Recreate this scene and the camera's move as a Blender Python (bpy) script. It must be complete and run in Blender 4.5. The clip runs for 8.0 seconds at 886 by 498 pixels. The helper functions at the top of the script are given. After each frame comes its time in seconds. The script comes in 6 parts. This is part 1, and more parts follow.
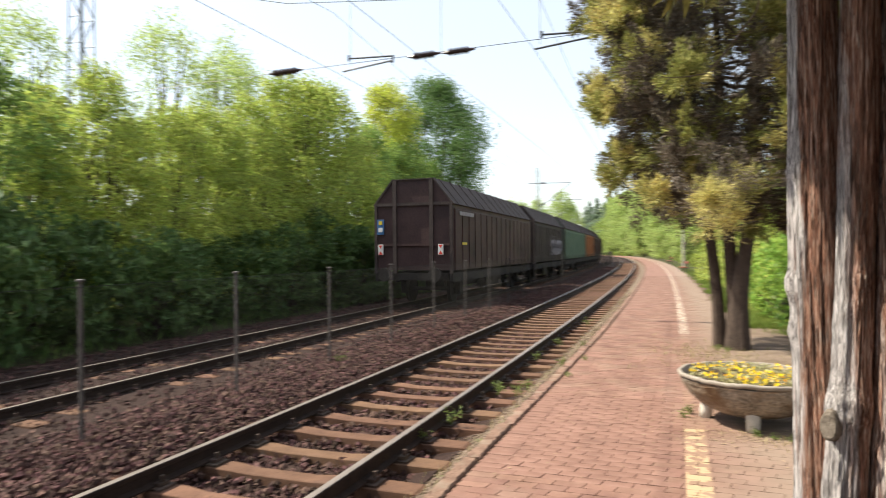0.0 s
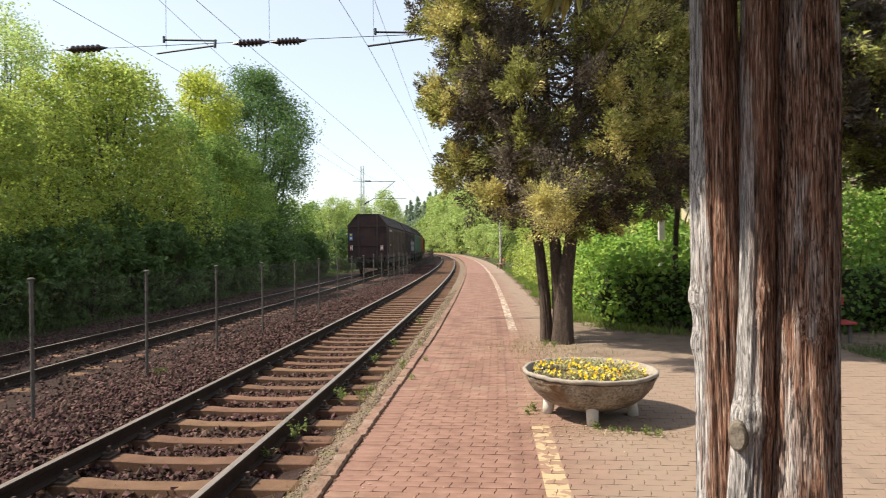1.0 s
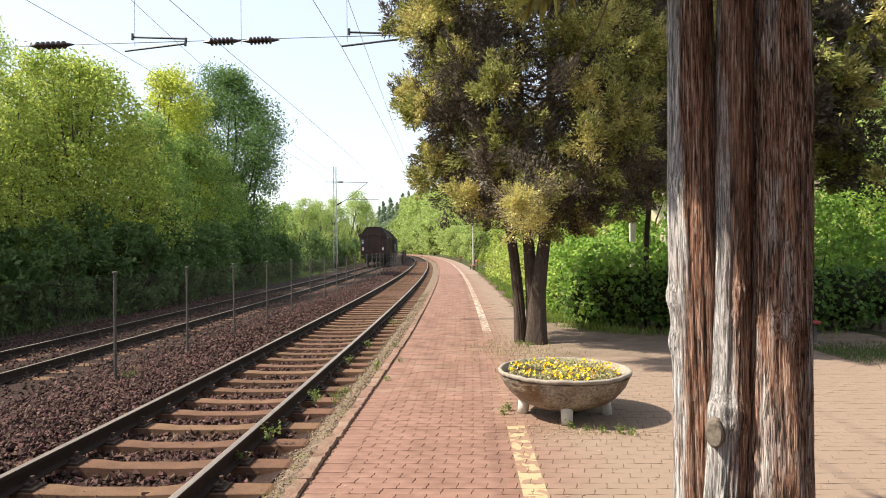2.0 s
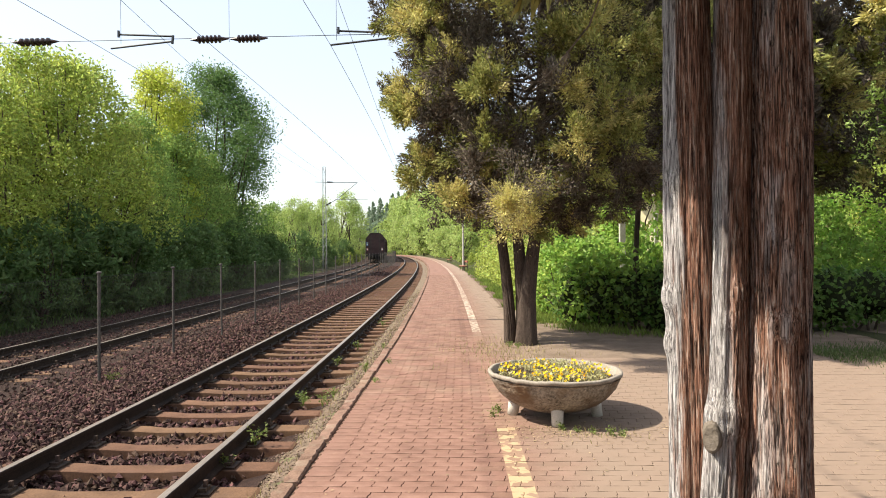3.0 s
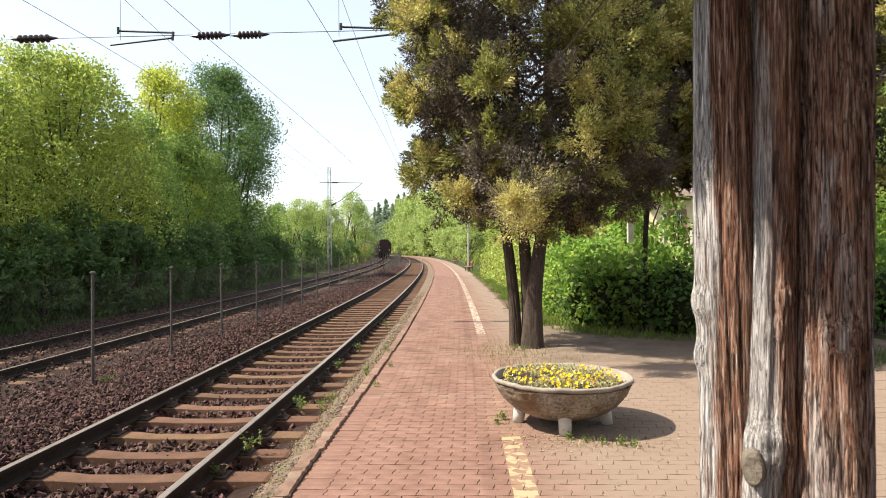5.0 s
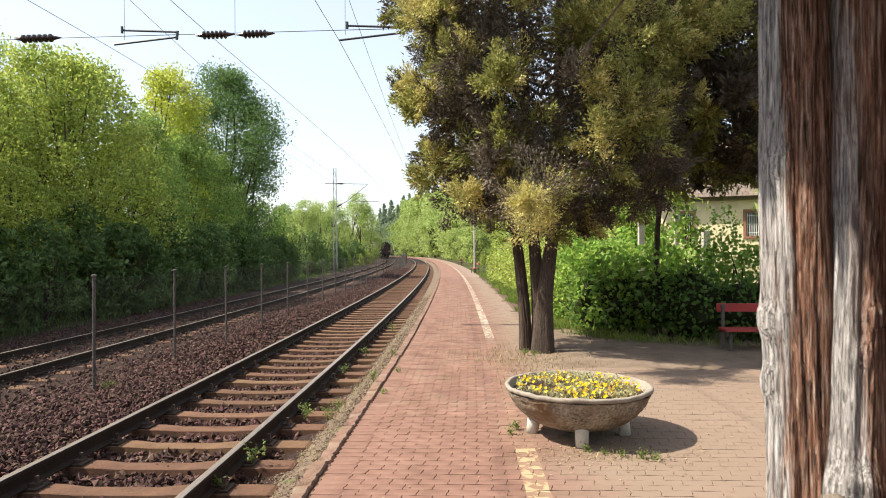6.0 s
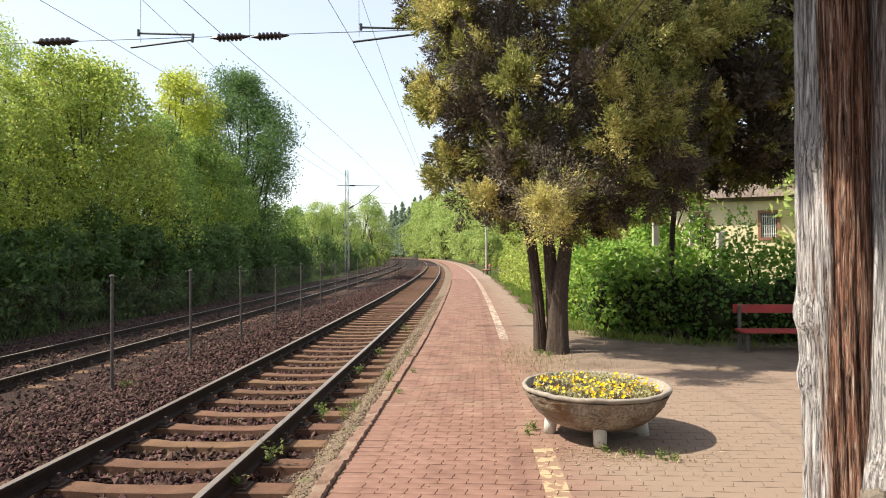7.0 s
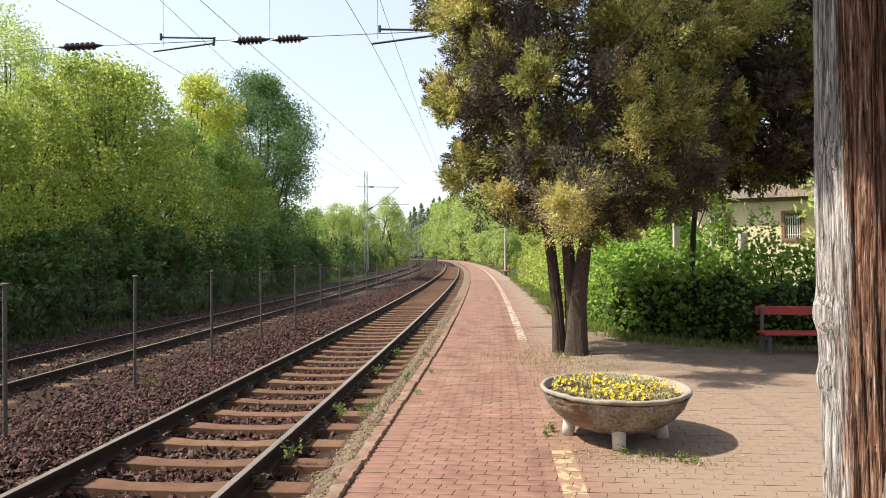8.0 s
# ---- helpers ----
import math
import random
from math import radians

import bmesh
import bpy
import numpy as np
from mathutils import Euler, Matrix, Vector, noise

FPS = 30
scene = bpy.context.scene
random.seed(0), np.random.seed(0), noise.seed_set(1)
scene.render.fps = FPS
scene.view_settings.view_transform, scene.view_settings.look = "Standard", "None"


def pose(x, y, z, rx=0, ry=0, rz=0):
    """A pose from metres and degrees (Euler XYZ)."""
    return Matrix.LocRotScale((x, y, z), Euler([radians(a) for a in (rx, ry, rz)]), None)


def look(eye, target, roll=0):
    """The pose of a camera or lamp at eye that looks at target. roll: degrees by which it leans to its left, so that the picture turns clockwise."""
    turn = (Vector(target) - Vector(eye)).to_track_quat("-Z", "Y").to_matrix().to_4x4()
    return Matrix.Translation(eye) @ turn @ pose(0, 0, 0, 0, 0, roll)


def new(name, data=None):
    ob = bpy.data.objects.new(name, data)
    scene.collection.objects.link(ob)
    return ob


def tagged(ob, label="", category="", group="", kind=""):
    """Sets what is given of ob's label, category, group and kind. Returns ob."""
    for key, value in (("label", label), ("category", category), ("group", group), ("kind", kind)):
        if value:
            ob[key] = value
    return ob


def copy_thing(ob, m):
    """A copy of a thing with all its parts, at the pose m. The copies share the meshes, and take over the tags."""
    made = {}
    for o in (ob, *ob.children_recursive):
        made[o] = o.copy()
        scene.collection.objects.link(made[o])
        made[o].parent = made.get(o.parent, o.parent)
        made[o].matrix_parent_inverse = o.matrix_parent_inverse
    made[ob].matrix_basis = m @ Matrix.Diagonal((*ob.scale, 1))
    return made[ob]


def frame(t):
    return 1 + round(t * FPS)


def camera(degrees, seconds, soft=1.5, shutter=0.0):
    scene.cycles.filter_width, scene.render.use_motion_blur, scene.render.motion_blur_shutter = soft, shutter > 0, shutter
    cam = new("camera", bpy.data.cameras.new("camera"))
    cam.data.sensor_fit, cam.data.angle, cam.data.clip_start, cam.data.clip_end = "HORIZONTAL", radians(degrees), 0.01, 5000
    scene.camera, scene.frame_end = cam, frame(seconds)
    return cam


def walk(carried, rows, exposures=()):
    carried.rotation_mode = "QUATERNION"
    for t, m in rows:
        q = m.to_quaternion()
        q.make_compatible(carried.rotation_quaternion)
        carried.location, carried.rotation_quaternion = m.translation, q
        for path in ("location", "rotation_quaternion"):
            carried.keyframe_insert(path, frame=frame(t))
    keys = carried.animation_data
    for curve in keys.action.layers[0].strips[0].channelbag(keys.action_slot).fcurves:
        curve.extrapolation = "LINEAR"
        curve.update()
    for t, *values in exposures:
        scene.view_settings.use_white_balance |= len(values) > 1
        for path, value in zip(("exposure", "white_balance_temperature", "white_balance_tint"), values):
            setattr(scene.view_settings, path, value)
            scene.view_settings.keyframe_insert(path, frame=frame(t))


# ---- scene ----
cam = camera(68.6, 8.0, soft=1.0, shutter=0.5)
PATH = [
    (0, (0.353, -0.14, 1.556), (-0.336, 1.738, 1.564), -0.5),
    (0.5, (0.146, -0.007, 1.594), (-0.208, 1.961, 1.592), -0.5),
    (1, (0.051, 0.034, 1.607), (-0.107, 2.028, 1.602), -0.6),
    (1.5, (0.03, 0.036, 1.605), (-0.079, 2.033, 1.603), -0.6),
    (2, (0.023, 0.029, 1.605), (-0.051, 2.028, 1.603), -0.6),
    (3.5, (0.026, 0.142, 1.59), (-0.015, 2.142, 1.591), -0.5),
    (4, (0.034, 0.171, 1.583), (-0.011, 2.17, 1.585), -0.5),
    (5.5, (0.051, 0.513, 1.59), (-0.017, 2.512, 1.593), -0.4),
    (6, (-0.009, 0.602, 1.606), (-0.085, 2.601, 1.612), -0.4),
    (6.5, (-0.038, 0.613, 1.591), (-0.125, 2.612, 1.601), -0.4),
    (7, (-0.061, 0.598, 1.587), (-0.171, 2.595, 1.599), -0.4),
    (7.5, (-0.066, 0.596, 1.584), (-0.212, 2.59, 1.598), -0.4),
    (8, (-0.051, 0.595, 1.583), (-0.219, 2.588, 1.599), -0.4),
]
walk(cam, [(t, look(eye, target, roll)) for t, eye, target, roll in PATH], [(0.0, 0.95, 6650, 7), (0.5, 0.66, 6650, 7), (1.0, 0.76, 6650, 7), (2.0, 0.9, 6650, 7), (5.5, 0.92, 6650, 7), (6.5, 0.82, 6650, 7), (8.0, 0.82, 6650, 7)])

# ---- light ----
SUN = Vector((-0.92, -0.12, 1.05)).normalized()
world = bpy.data.worlds.new("sky")
scene.world = world
world.use_nodes = True
wn, wl = world.node_tree.nodes, world.node_tree.links
sky = wn.new("ShaderNodeTexSky")
sky.sky_type, sky.sun_disc = "NISHITA", False
sky.sun_elevation = math.asin(SUN.z)
sky.sun_rotation = math.atan2(SUN.x, SUN.y)
sky.air_density, sky.dust_density, sky.ozone_density = 1.0, 1.6, 1.0
wn["Background"].inputs["Strength"].default_value = 0.15
# thin white summer haze over the blue
haze = wn.new("ShaderNodeMix")
haze.data_type = "RGBA"
haze.inputs[0].default_value = 0.42
haze.inputs[7].default_value = (4.75, 4.7, 4.8, 1)
wl.new(sky.outputs[0], haze.inputs[6])
wl.new(haze.outputs[2], wn["Background"].inputs[0])
sun = new("sun", bpy.data.lights.new("sun", "SUN"))
sun.data.energy, sun.data.angle, sun.data.color = 5.0, radians(0.6), (1.0, 0.93, 0.82)
sun.matrix_world = look(SUN * 50, (0, 0, 0))

# ---- materials ----


def mat(name, a, b, rough=0.8, scale=6.0, fine=60.0, bump=0.3, metal=0.0, vary=0.0, spot=None, spot_at=(0.6, 0.7), stretch=(1, 1, 1), island=False, leaf=0.0, bump_dist=0.01, coords="Object"):
    """Two-scale procedural surface between colours a and b; spot: a third colour in stains; leaf: share of light passed through."""
    m = bpy.data.materials.new(name)
    m.use_nodes = True
    n, k = m.node_tree.nodes, m.node_tree.links
    p = n["Principled BSDF"]
    tc = n.new("ShaderNodeTexCoord")
    mp = n.new("ShaderNodeMapping")
    mp.inputs["Scale"].default_value = stretch
    k.new(tc.outputs[coords], mp.inputs[0])
    big, small = n.new("ShaderNodeTexNoise"), n.new("ShaderNodeTexNoise")
    for tex, s, d in ((big, scale, 4), (small, fine, 6)):
        tex.inputs["Scale"].default_value, tex.inputs["Detail"].default_value = s, d
        tex.inputs["Roughness"].default_value = 0.65
        k.new(mp.outputs[0], tex.inputs["Vector"])
    add = n.new("ShaderNodeMath")
    add.operation = "MULTIPLY_ADD"
    add.inputs[1].default_value = 0.55
    k.new(small.outputs["Fac"], add.inputs[0])
    sc = n.new("ShaderNodeMath")
    sc.operation = "MULTIPLY"
    sc.inputs[1].default_value = 0.45
    k.new(big.outputs["Fac"], sc.inputs[0])
    k.new(sc.outputs[0], add.inputs[2])
    ramp = n.new("ShaderNodeValToRGB")
    ramp.color_ramp.elements[0].position, ramp.color_ramp.elements[1].position = 0.36, 0.64
    ramp.color_ramp.elements[0].color, ramp.color_ramp.elements[1].color = (*a, 1), (*b, 1)
    k.new(add.outputs[0], ramp.inputs[0])
    col = ramp.outputs[0]
    if spot:
        st = n.new("ShaderNodeTexNoise")
        st.inputs["Scale"].default_value, st.inputs["Detail"].default_value = scale * 0.7, 8
        k.new(tc.outputs[coords], st.inputs["Vector"])
        r2 = n.new("ShaderNodeValToRGB")
        r2.color_ramp.elements[0].position, r2.color_ramp.elements[1].position = spot_at
        k.new(st.outputs["Fac"], r2.inputs[0])
        mx = n.new("ShaderNodeMix")
        mx.data_type = "RGBA"
        k.new(r2.outputs[0], mx.inputs[0])
        k.new(col, mx.inputs[6])
        mx.inputs[7].default_value = (*spot, 1)
        col = mx.outputs[2]
    if vary:
        src = n.new("ShaderNodeNewGeometry").outputs["Random Per Island"] if island else n.new("ShaderNodeObjectInfo").outputs["Random"]
        h = n.new("ShaderNodeHueSaturation")
        mr = n.new("ShaderNodeMapRange")
        mr.inputs[3].default_value, mr.inputs[4].default_value = 1 - vary, 1 + vary
        k.new(src, mr.inputs[0])
        k.new(mr.outputs[0], h.inputs["Value"])
        hr = n.new("ShaderNodeMapRange")
        hr.inputs[3].default_value, hr.inputs[4].default_value = 0.5 - vary * 0.05, 0.5 + vary * 0.05
        mod = n.new("ShaderNodeMath")
        mod.operation = "FRACT"
        tm = n.new("ShaderNodeMath")
        tm.operation = "MULTIPLY"
        tm.inputs[1].default_value = 7.31
        k.new(src, tm.inputs[0])
        k.new(tm.outputs[0], mod.inputs[0])
        k.new(mod.outputs[0], hr.inputs[0])
        k.new(hr.outputs[0], h.inputs["Hue"])
        k.new(col, h.inputs["Color"])
        col = h.outputs[0]
    k.new(col, p.inputs["Base Color"])
    p.inputs["Specular IOR Level"].default_value = 0.5 if rough < 0.6 else 0.2
    p.inputs["Roughness"].default_value, p.inputs["Metallic"].default_value = rough, metal
    if bump:
        bp = n.new("ShaderNodeBump")
        bp.inputs["Strength"].default_value, bp.inputs["Distance"].default_value = bump, bump_dist
        k.new(add.outputs[0], bp.inputs["Height"])
        k.new(bp.outputs[0], p.inputs["Normal"])
    if leaf:
        p.inputs["Specular IOR Level"].default_value = 0.25
        tr = n.new("ShaderNodeBsdfTranslucent")
        ms = n.new("ShaderNodeMixShader")
        ms.inputs[0].default_value = leaf
        k.new(col, tr.inputs[0])
        k.new(p.outputs[0], ms.inputs[1])
        k.new(tr.outputs[0], ms.inputs[2])
        k.new(ms.outputs[0], n["Material Output"].inputs[0])
    return m


def ramp_island(m, stops):
    """Give the leaves of a material colours picked from stops by each leaf's own random number."""
    n, k = m.node_tree.nodes, m.node_tree.links
    geo = n.new("ShaderNodeNewGeometry")
    ramp = n.new("ShaderNodeValToRGB")
    e = ramp.color_ramp.elements
    while len(e) < len(stops):
        e.new(0.5)
    for i, (at, c) in enumerate(stops):
        e[i].position, e[i].color = at, (*c, 1)
    k.new(geo.outputs["Random Per Island"], ramp.inputs[0])
    k.new(ramp.outputs[0], n["Principled BSDF"].inputs["Base Color"])
    for node in n:
        if node.type == "BSDF_TRANSLUCENT":
            k.new(ramp.outputs[0], node.inputs[0])
    return m


M_STONE = mat("ballast_stone", (0.032, 0.0175, 0.0155), (0.142, 0.079, 0.066), 0.9, 14, 90, 0.3, vary=0.6, island=True)
M_BED = mat("ballast_bed", (0.016, 0.009, 0.007), (0.06, 0.034, 0.027), 0.95, 9, 70, 1.0, bump_dist=0.03)
M_GRAVEL = mat("fine_gravel", (0.06, 0.042, 0.03), (0.25, 0.185, 0.135), 0.95, 7, 120, 0.8, spot=(0.10, 0.12, 0.04), spot_at=(0.58, 0.72))
M_PEBBLE = mat("pebble", (0.08, 0.056, 0.041), (0.26, 0.19, 0.14), 0.9, 20, 90, 0.2, vary=0.4, island=True)
M_SLEEPER = mat("rusty_concrete_sleeper", (0.085, 0.046, 0.028), (0.185, 0.103, 0.062), 0.85, 5, 60, 0.35, vary=0.15, spot=(0.13, 0.075, 0.05), spot_at=(0.55, 0.75))
M_RUST = mat("rusted_rail_side", (0.014, 0.009, 0.007), (0.045, 0.027, 0.020), 0.75, 8, 70, 0.3)
M_HEAD = mat("worn_rail_head", (0.16, 0.13, 0.105), (0.30, 0.25, 0.215), 0.45, 4, 60, 0.05, metal=0.35, stretch=(1, 0.1, 1))
M_CLIP = mat("rail_fastening", (0.025, 0.018, 0.015), (0.12, 0.085, 0.065), 0.7, 20, 90, 0.3, vary=0.3, island=True)
M_KERB = mat("broken_red_concrete_kerb", (0.11, 0.062, 0.046), (0.28, 0.175, 0.13), 0.9, 6, 70, 0.6, vary=0.12, spot=(0.24, 0.185, 0.14), spot_at=(0.55, 0.72))
M_SOIL = mat("soil", (0.035, 0.024, 0.016), (0.11, 0.08, 0.055), 0.95, 12, 80, 0.8, bump_dist=0.02)
M_DIRT = mat("grassy_ground", (0.022, 0.026, 0.010), (0.075, 0.075, 0.028), 0.95, 0.9, 30, 0.6, spot=(0.045, 0.033, 0.021), spot_at=(0.5, 0.68))
M_POST = mat("dark_steel_post", (0.07, 0.063, 0.060), (0.17, 0.152, 0.14), 0.6, 9, 70, 0.2, metal=0.3)
M_WIRE = mat("chain_link_wire", (0.015, 0.015, 0.015), (0.04, 0.038, 0.036), 0.7, 5, 40, 0, metal=0.2)
M_CABLE = mat("overhead_cable", (0.03, 0.032, 0.035), (0.07, 0.072, 0.075), 0.5, 5, 40, 0, metal=0.4)
M_MAST = mat("galvanised_lattice_steel", (0.20, 0.21, 0.21), (0.36, 0.37, 0.36), 0.55, 6, 50, 0.1, metal=0.4)
M_INSUL = mat("brown_glazed_insulator", (0.025, 0.014, 0.013), (0.06, 0.035, 0.03), 0.2, 5, 40, 0)
M_BARK = mat("brown_bark", (0.03, 0.022, 0.017), (0.13, 0.095, 0.075), 0.9, 10, 40, 1.0, stretch=(5, 5, 0.7), bump_dist=0.02)
M_LEAF_A = mat("bright_leaf", (0.29, 0.37, 0.072), (0.45, 0.505, 0.13), 0.55, 0.5, 4, 0, vary=0.45, island=True, leaf=0.5)
M_LEAF_B = mat("fresh_green_leaf", (0.165, 0.27, 0.062), (0.28, 0.38, 0.105), 0.55, 0.5, 4, 0, vary=0.45, island=True, leaf=0.46)
M_LEAF_C = mat("dark_green_leaf", (0.10, 0.18, 0.05), (0.18, 0.28, 0.095), 0.5, 0.5, 4, 0, vary=0.3, island=True, leaf=0.45)
# distance haze put into the colour: far leaves paler, conifers greyer
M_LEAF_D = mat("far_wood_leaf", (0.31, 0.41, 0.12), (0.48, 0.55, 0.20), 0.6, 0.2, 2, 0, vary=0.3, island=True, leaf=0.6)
M_LEAF_E = mat("haze_paled_conifer_leaf", (0.20, 0.27, 0.18), (0.30, 0.37, 0.25), 0.6, 0.2, 2, 0, vary=0.3, island=True, leaf=0.2)
# sunlight put into the colour: brighter, more translucent copy of the hedge leaf
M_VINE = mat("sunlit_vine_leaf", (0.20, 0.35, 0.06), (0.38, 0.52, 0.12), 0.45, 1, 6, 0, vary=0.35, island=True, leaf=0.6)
M_YOUNG = mat("yellow_green_young_leaf", (0.40, 0.46, 0.07), (0.54, 0.57, 0.12), 0.55, 0.5, 4, 0, vary=0.3, island=True, leaf=0.68)
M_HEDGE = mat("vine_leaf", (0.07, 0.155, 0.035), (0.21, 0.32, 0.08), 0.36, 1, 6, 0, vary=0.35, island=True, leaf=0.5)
M_GRASS = mat("grass_blade", (0.10, 0.17, 0.03), (0.25, 0.30, 0.07), 0.6, 1, 6, 0, vary=0.35, island=True, leaf=0.4)
M_WEED = mat("dusty_weed_leaf", (0.13, 0.17, 0.045), (0.28, 0.31, 0.11), 0.6, 1, 6, 0, vary=0.35, island=True, leaf=0.4)
# shade at the wood's foot put into this leaf, darker than M_LEAF_C
M_SHRUB = mat("shaded_shrub_leaf", (0.08, 0.14, 0.042), (0.16, 0.24, 0.08), 0.5, 0.5, 4, 0, vary=0.35, island=True, leaf=0.4)
M_STRAW = mat("dry_straw_blade", (0.24, 0.20, 0.09), (0.46, 0.39, 0.21), 0.7, 1, 6, 0, vary=0.35, island=True, leaf=0.3)
# lawn before the hedge: its shade is put into this darker green
M_LAWN = mat("shade_dark_lawn_blade", (0.06, 0.10, 0.03), (0.14, 0.18, 0.06), 0.6, 1, 6, 0, vary=0.35, island=True, leaf=0.35)
M_TWIG = mat("grey_twig", (0.10, 0.085, 0.07), (0.24, 0.20, 0.17), 0.9, 6, 50, 0.2)
M_TUFT = (mat("thuja_brown_spray", (0.065, 0.053, 0.042), (0.21, 0.172, 0.13), 0.8, 2, 20, 0, vary=0.45, island=True, leaf=0.2),
          mat("thuja_olive_spray", (0.18, 0.19, 0.06), (0.46, 0.455, 0.135), 0.8, 2, 20, 0, vary=0.45, island=True, leaf=0.25),
          mat("thuja_yellow_spray", (0.42, 0.39, 0.12), (0.70, 0.62, 0.27), 0.8, 2, 20, 0, vary=0.4, island=True, leaf=0.3))

# ---- mesh tools ----


def mesh_np(name, verts, faces, material, smooth=False):
    """A mesh from arrays: verts n x 3, faces n x 3 or n x 4."""
    verts, faces = np.asarray(verts, np.float32), np.asarray(faces, np.int32)
    me = bpy.data.meshes.new(name)
    me.vertices.add(len(verts))
    me.vertices.foreach_set("co", verts.ravel())
    k = faces.shape[1]
    me.loops.add(faces.size)
    me.loops.foreach_set("vertex_index", faces.ravel())
    me.polygons.add(len(faces))
    me.polygons.foreach_set("loop_start", np.arange(0, faces.size, k, dtype=np.int32))
    me.polygons.foreach_set("use_smooth", np.full(len(faces), smooth))
    me.materials.append(material)
    me.update(calc_edges=True)
    me.validate()
    return me


class Pile:
    """Gathers pieces of quads into one mesh."""

    def __init__(self):
        self.v, self.f, self.n = [], [], 0

    def add(self, v, f):
        v, f = np.asarray(v, float), np.asarray(f, int)
        if f.shape[1] == 3:
            f = np.c_[f, f[:, 2]]
        self.v.append(v), self.f.append(f + self.n)
        self.n += len(v)
        return self

    def box(self, lo, hi, m=None):
        c = np.array([(x, y, z) for x in (lo[0], hi[0]) for y in (lo[1], hi[1]) for z in (lo[2], hi[2])], float)
        if m is not None:
            c = c @ np.array(m.to_3x3()).T + np.array(m.translation)
        return self.add(c, [(0, 1, 3, 2), (4, 6, 7, 5), (0, 4, 5, 1), (2, 3, 7, 6), (0, 2, 6, 4), (1, 5, 7, 3)])

    def bevel_box(self, lo, hi, r, m=None):
        """A box whose top edges are rounded off by r."""
        (x0, y0, z0), (x1, y1, z1) = lo, hi
        c = np.array([(x0, y0, z0), (x1, y0, z0), (x1, y1, z0), (x0, y1, z0), (x0, y0, z1 - r), (x1, y0, z1 - r), (x1, y1, z1 - r), (x0, y1, z1 - r),
                      (x0 + r, y0 + r, z1), (x1 - r, y0 + r, z1), (x1 - r, y1 - r, z1), (x0 + r, y1 - r, z1)], float)
        if m is not None:
            c = c @ np.array(m.to_3x3()).T + np.array(m.translation)
        f = [(3, 2, 1, 0), (8, 9, 10, 11)]
        for i in range(4):
            j = (i + 1) % 4
            f += [(i, j, 4 + j, 4 + i), (4 + i, 4 + j, 8 + j, 8 + i)]
        return self.add(c, f)

    def tube(self, pts, radii, sides=6, cap=True):
        pts = np.asarray(pts, float)
        radii = np.broadcast_to(np.asarray(radii, float), (len(pts),))
        d = np.gradient(pts, axis=0)
        d /= np.linalg.norm(d, axis=1)[:, None] + 1e-9
        up = np.array((0, 0, 1.0)) if abs(d[:, 2]).mean() < 0.8 else np.array((0, 1.0, 0))
        a = np.cross(d, up)
        a /= np.linalg.norm(a, axis=1)[:, None] + 1e-9
        b = np.cross(a, d)
        th = np.arange(sides) * 2 * np.pi / sides
        ring = pts[:, None] + radii[:, None, None] * (np.cos(th)[None, :, None] * a[:, None] + np.sin(th)[None, :, None] * b[:, None])
        v = ring.reshape(-1, 3)
        f = []
        for i in range(len(pts) - 1):
            for j in range(sides):
                q = (j + 1) % sides
                f.append((i * sides + j, i * sides + q, (i + 1) * sides + q, (i + 1) * sides + j))
        n = len(v)
        if cap:
            v = np.r_[v, pts[:1], pts[-1:]]
            for j in range(sides):
                q = (j + 1) % sides
                f += [(q, j, n, n), ((len(pts) - 1) * sides + j, (len(pts) - 1) * sides + q, n + 1, n + 1)]
        return self.add(v, f)

    def mesh(self, name, material, smooth=False):
        v, f = np.concatenate(self.v), np.concatenate(self.f)
        return mesh_faces(name, v, f, material, smooth)


def mesh_faces(name, v, f, material, smooth=False):
    """Quads, of which some repeat their last corner and are triangles."""
    tri = f[:, 2] == f[:, 3]
    size = np.where(tri, 3, 4)
    keep = np.ones(f.shape, bool)
    keep[:, 3] = ~tri
    me = bpy.data.meshes.new(name)
    me.vertices.add(len(v))
    me.vertices.foreach_set("co", v.astype(np.float32).ravel())
    me.loops.add(int(size.sum()))
    me.loops.foreach_set("vertex_index", f[keep].astype(np.int32))
    me.polygons.add(len(f))
    me.polygons.foreach_set("loop_start", np.r_[0, np.cumsum(size)[:-1]].astype(np.int32))
    me.polygons.foreach_set("use_smooth", np.full(len(f), smooth))
    me.materials.append(material)
    me.update(calc_edges=True)
    return me


def thing(name, label, category, group="", kind="", m=None):
    ob = tagged(new(name), label, category, group, kind)
    if m is not None:
        ob.matrix_basis = m
    return ob


def part(name, data, parent, label="", m=None):
    """One mesh object under a thing or part."""
    ob = new(name, data)
    ob.parent = parent
    if m is not None:
        ob.matrix_basis = m
    return tagged(ob, label)


def lathe(profile, sides=48):
    """Quads of a turned shape from (radius, z) pairs."""
    p = np.array(profile, float)
    th = np.arange(sides) * 2 * np.pi / sides
    v = np.stack([p[:, None, 0] * np.cos(th), p[:, None, 0] * np.sin(th), np.broadcast_to(p[:, None, 1], (len(p), sides))], -1).reshape(-1, 3)
    f = [(i * sides + j, i * sides + (j + 1) % sides, (i + 1) * sides + (j + 1) % sides, (i + 1) * sides + j) for i in range(len(p) - 1) for j in range(sides)]
    return v, np.array(f)


# ---- plan: everything along the line follows the track's curve ----
X0, R = -2.76, 1100.0
RAIL1, RAIL2, SECOND = -0.085, -0.20, -4.95


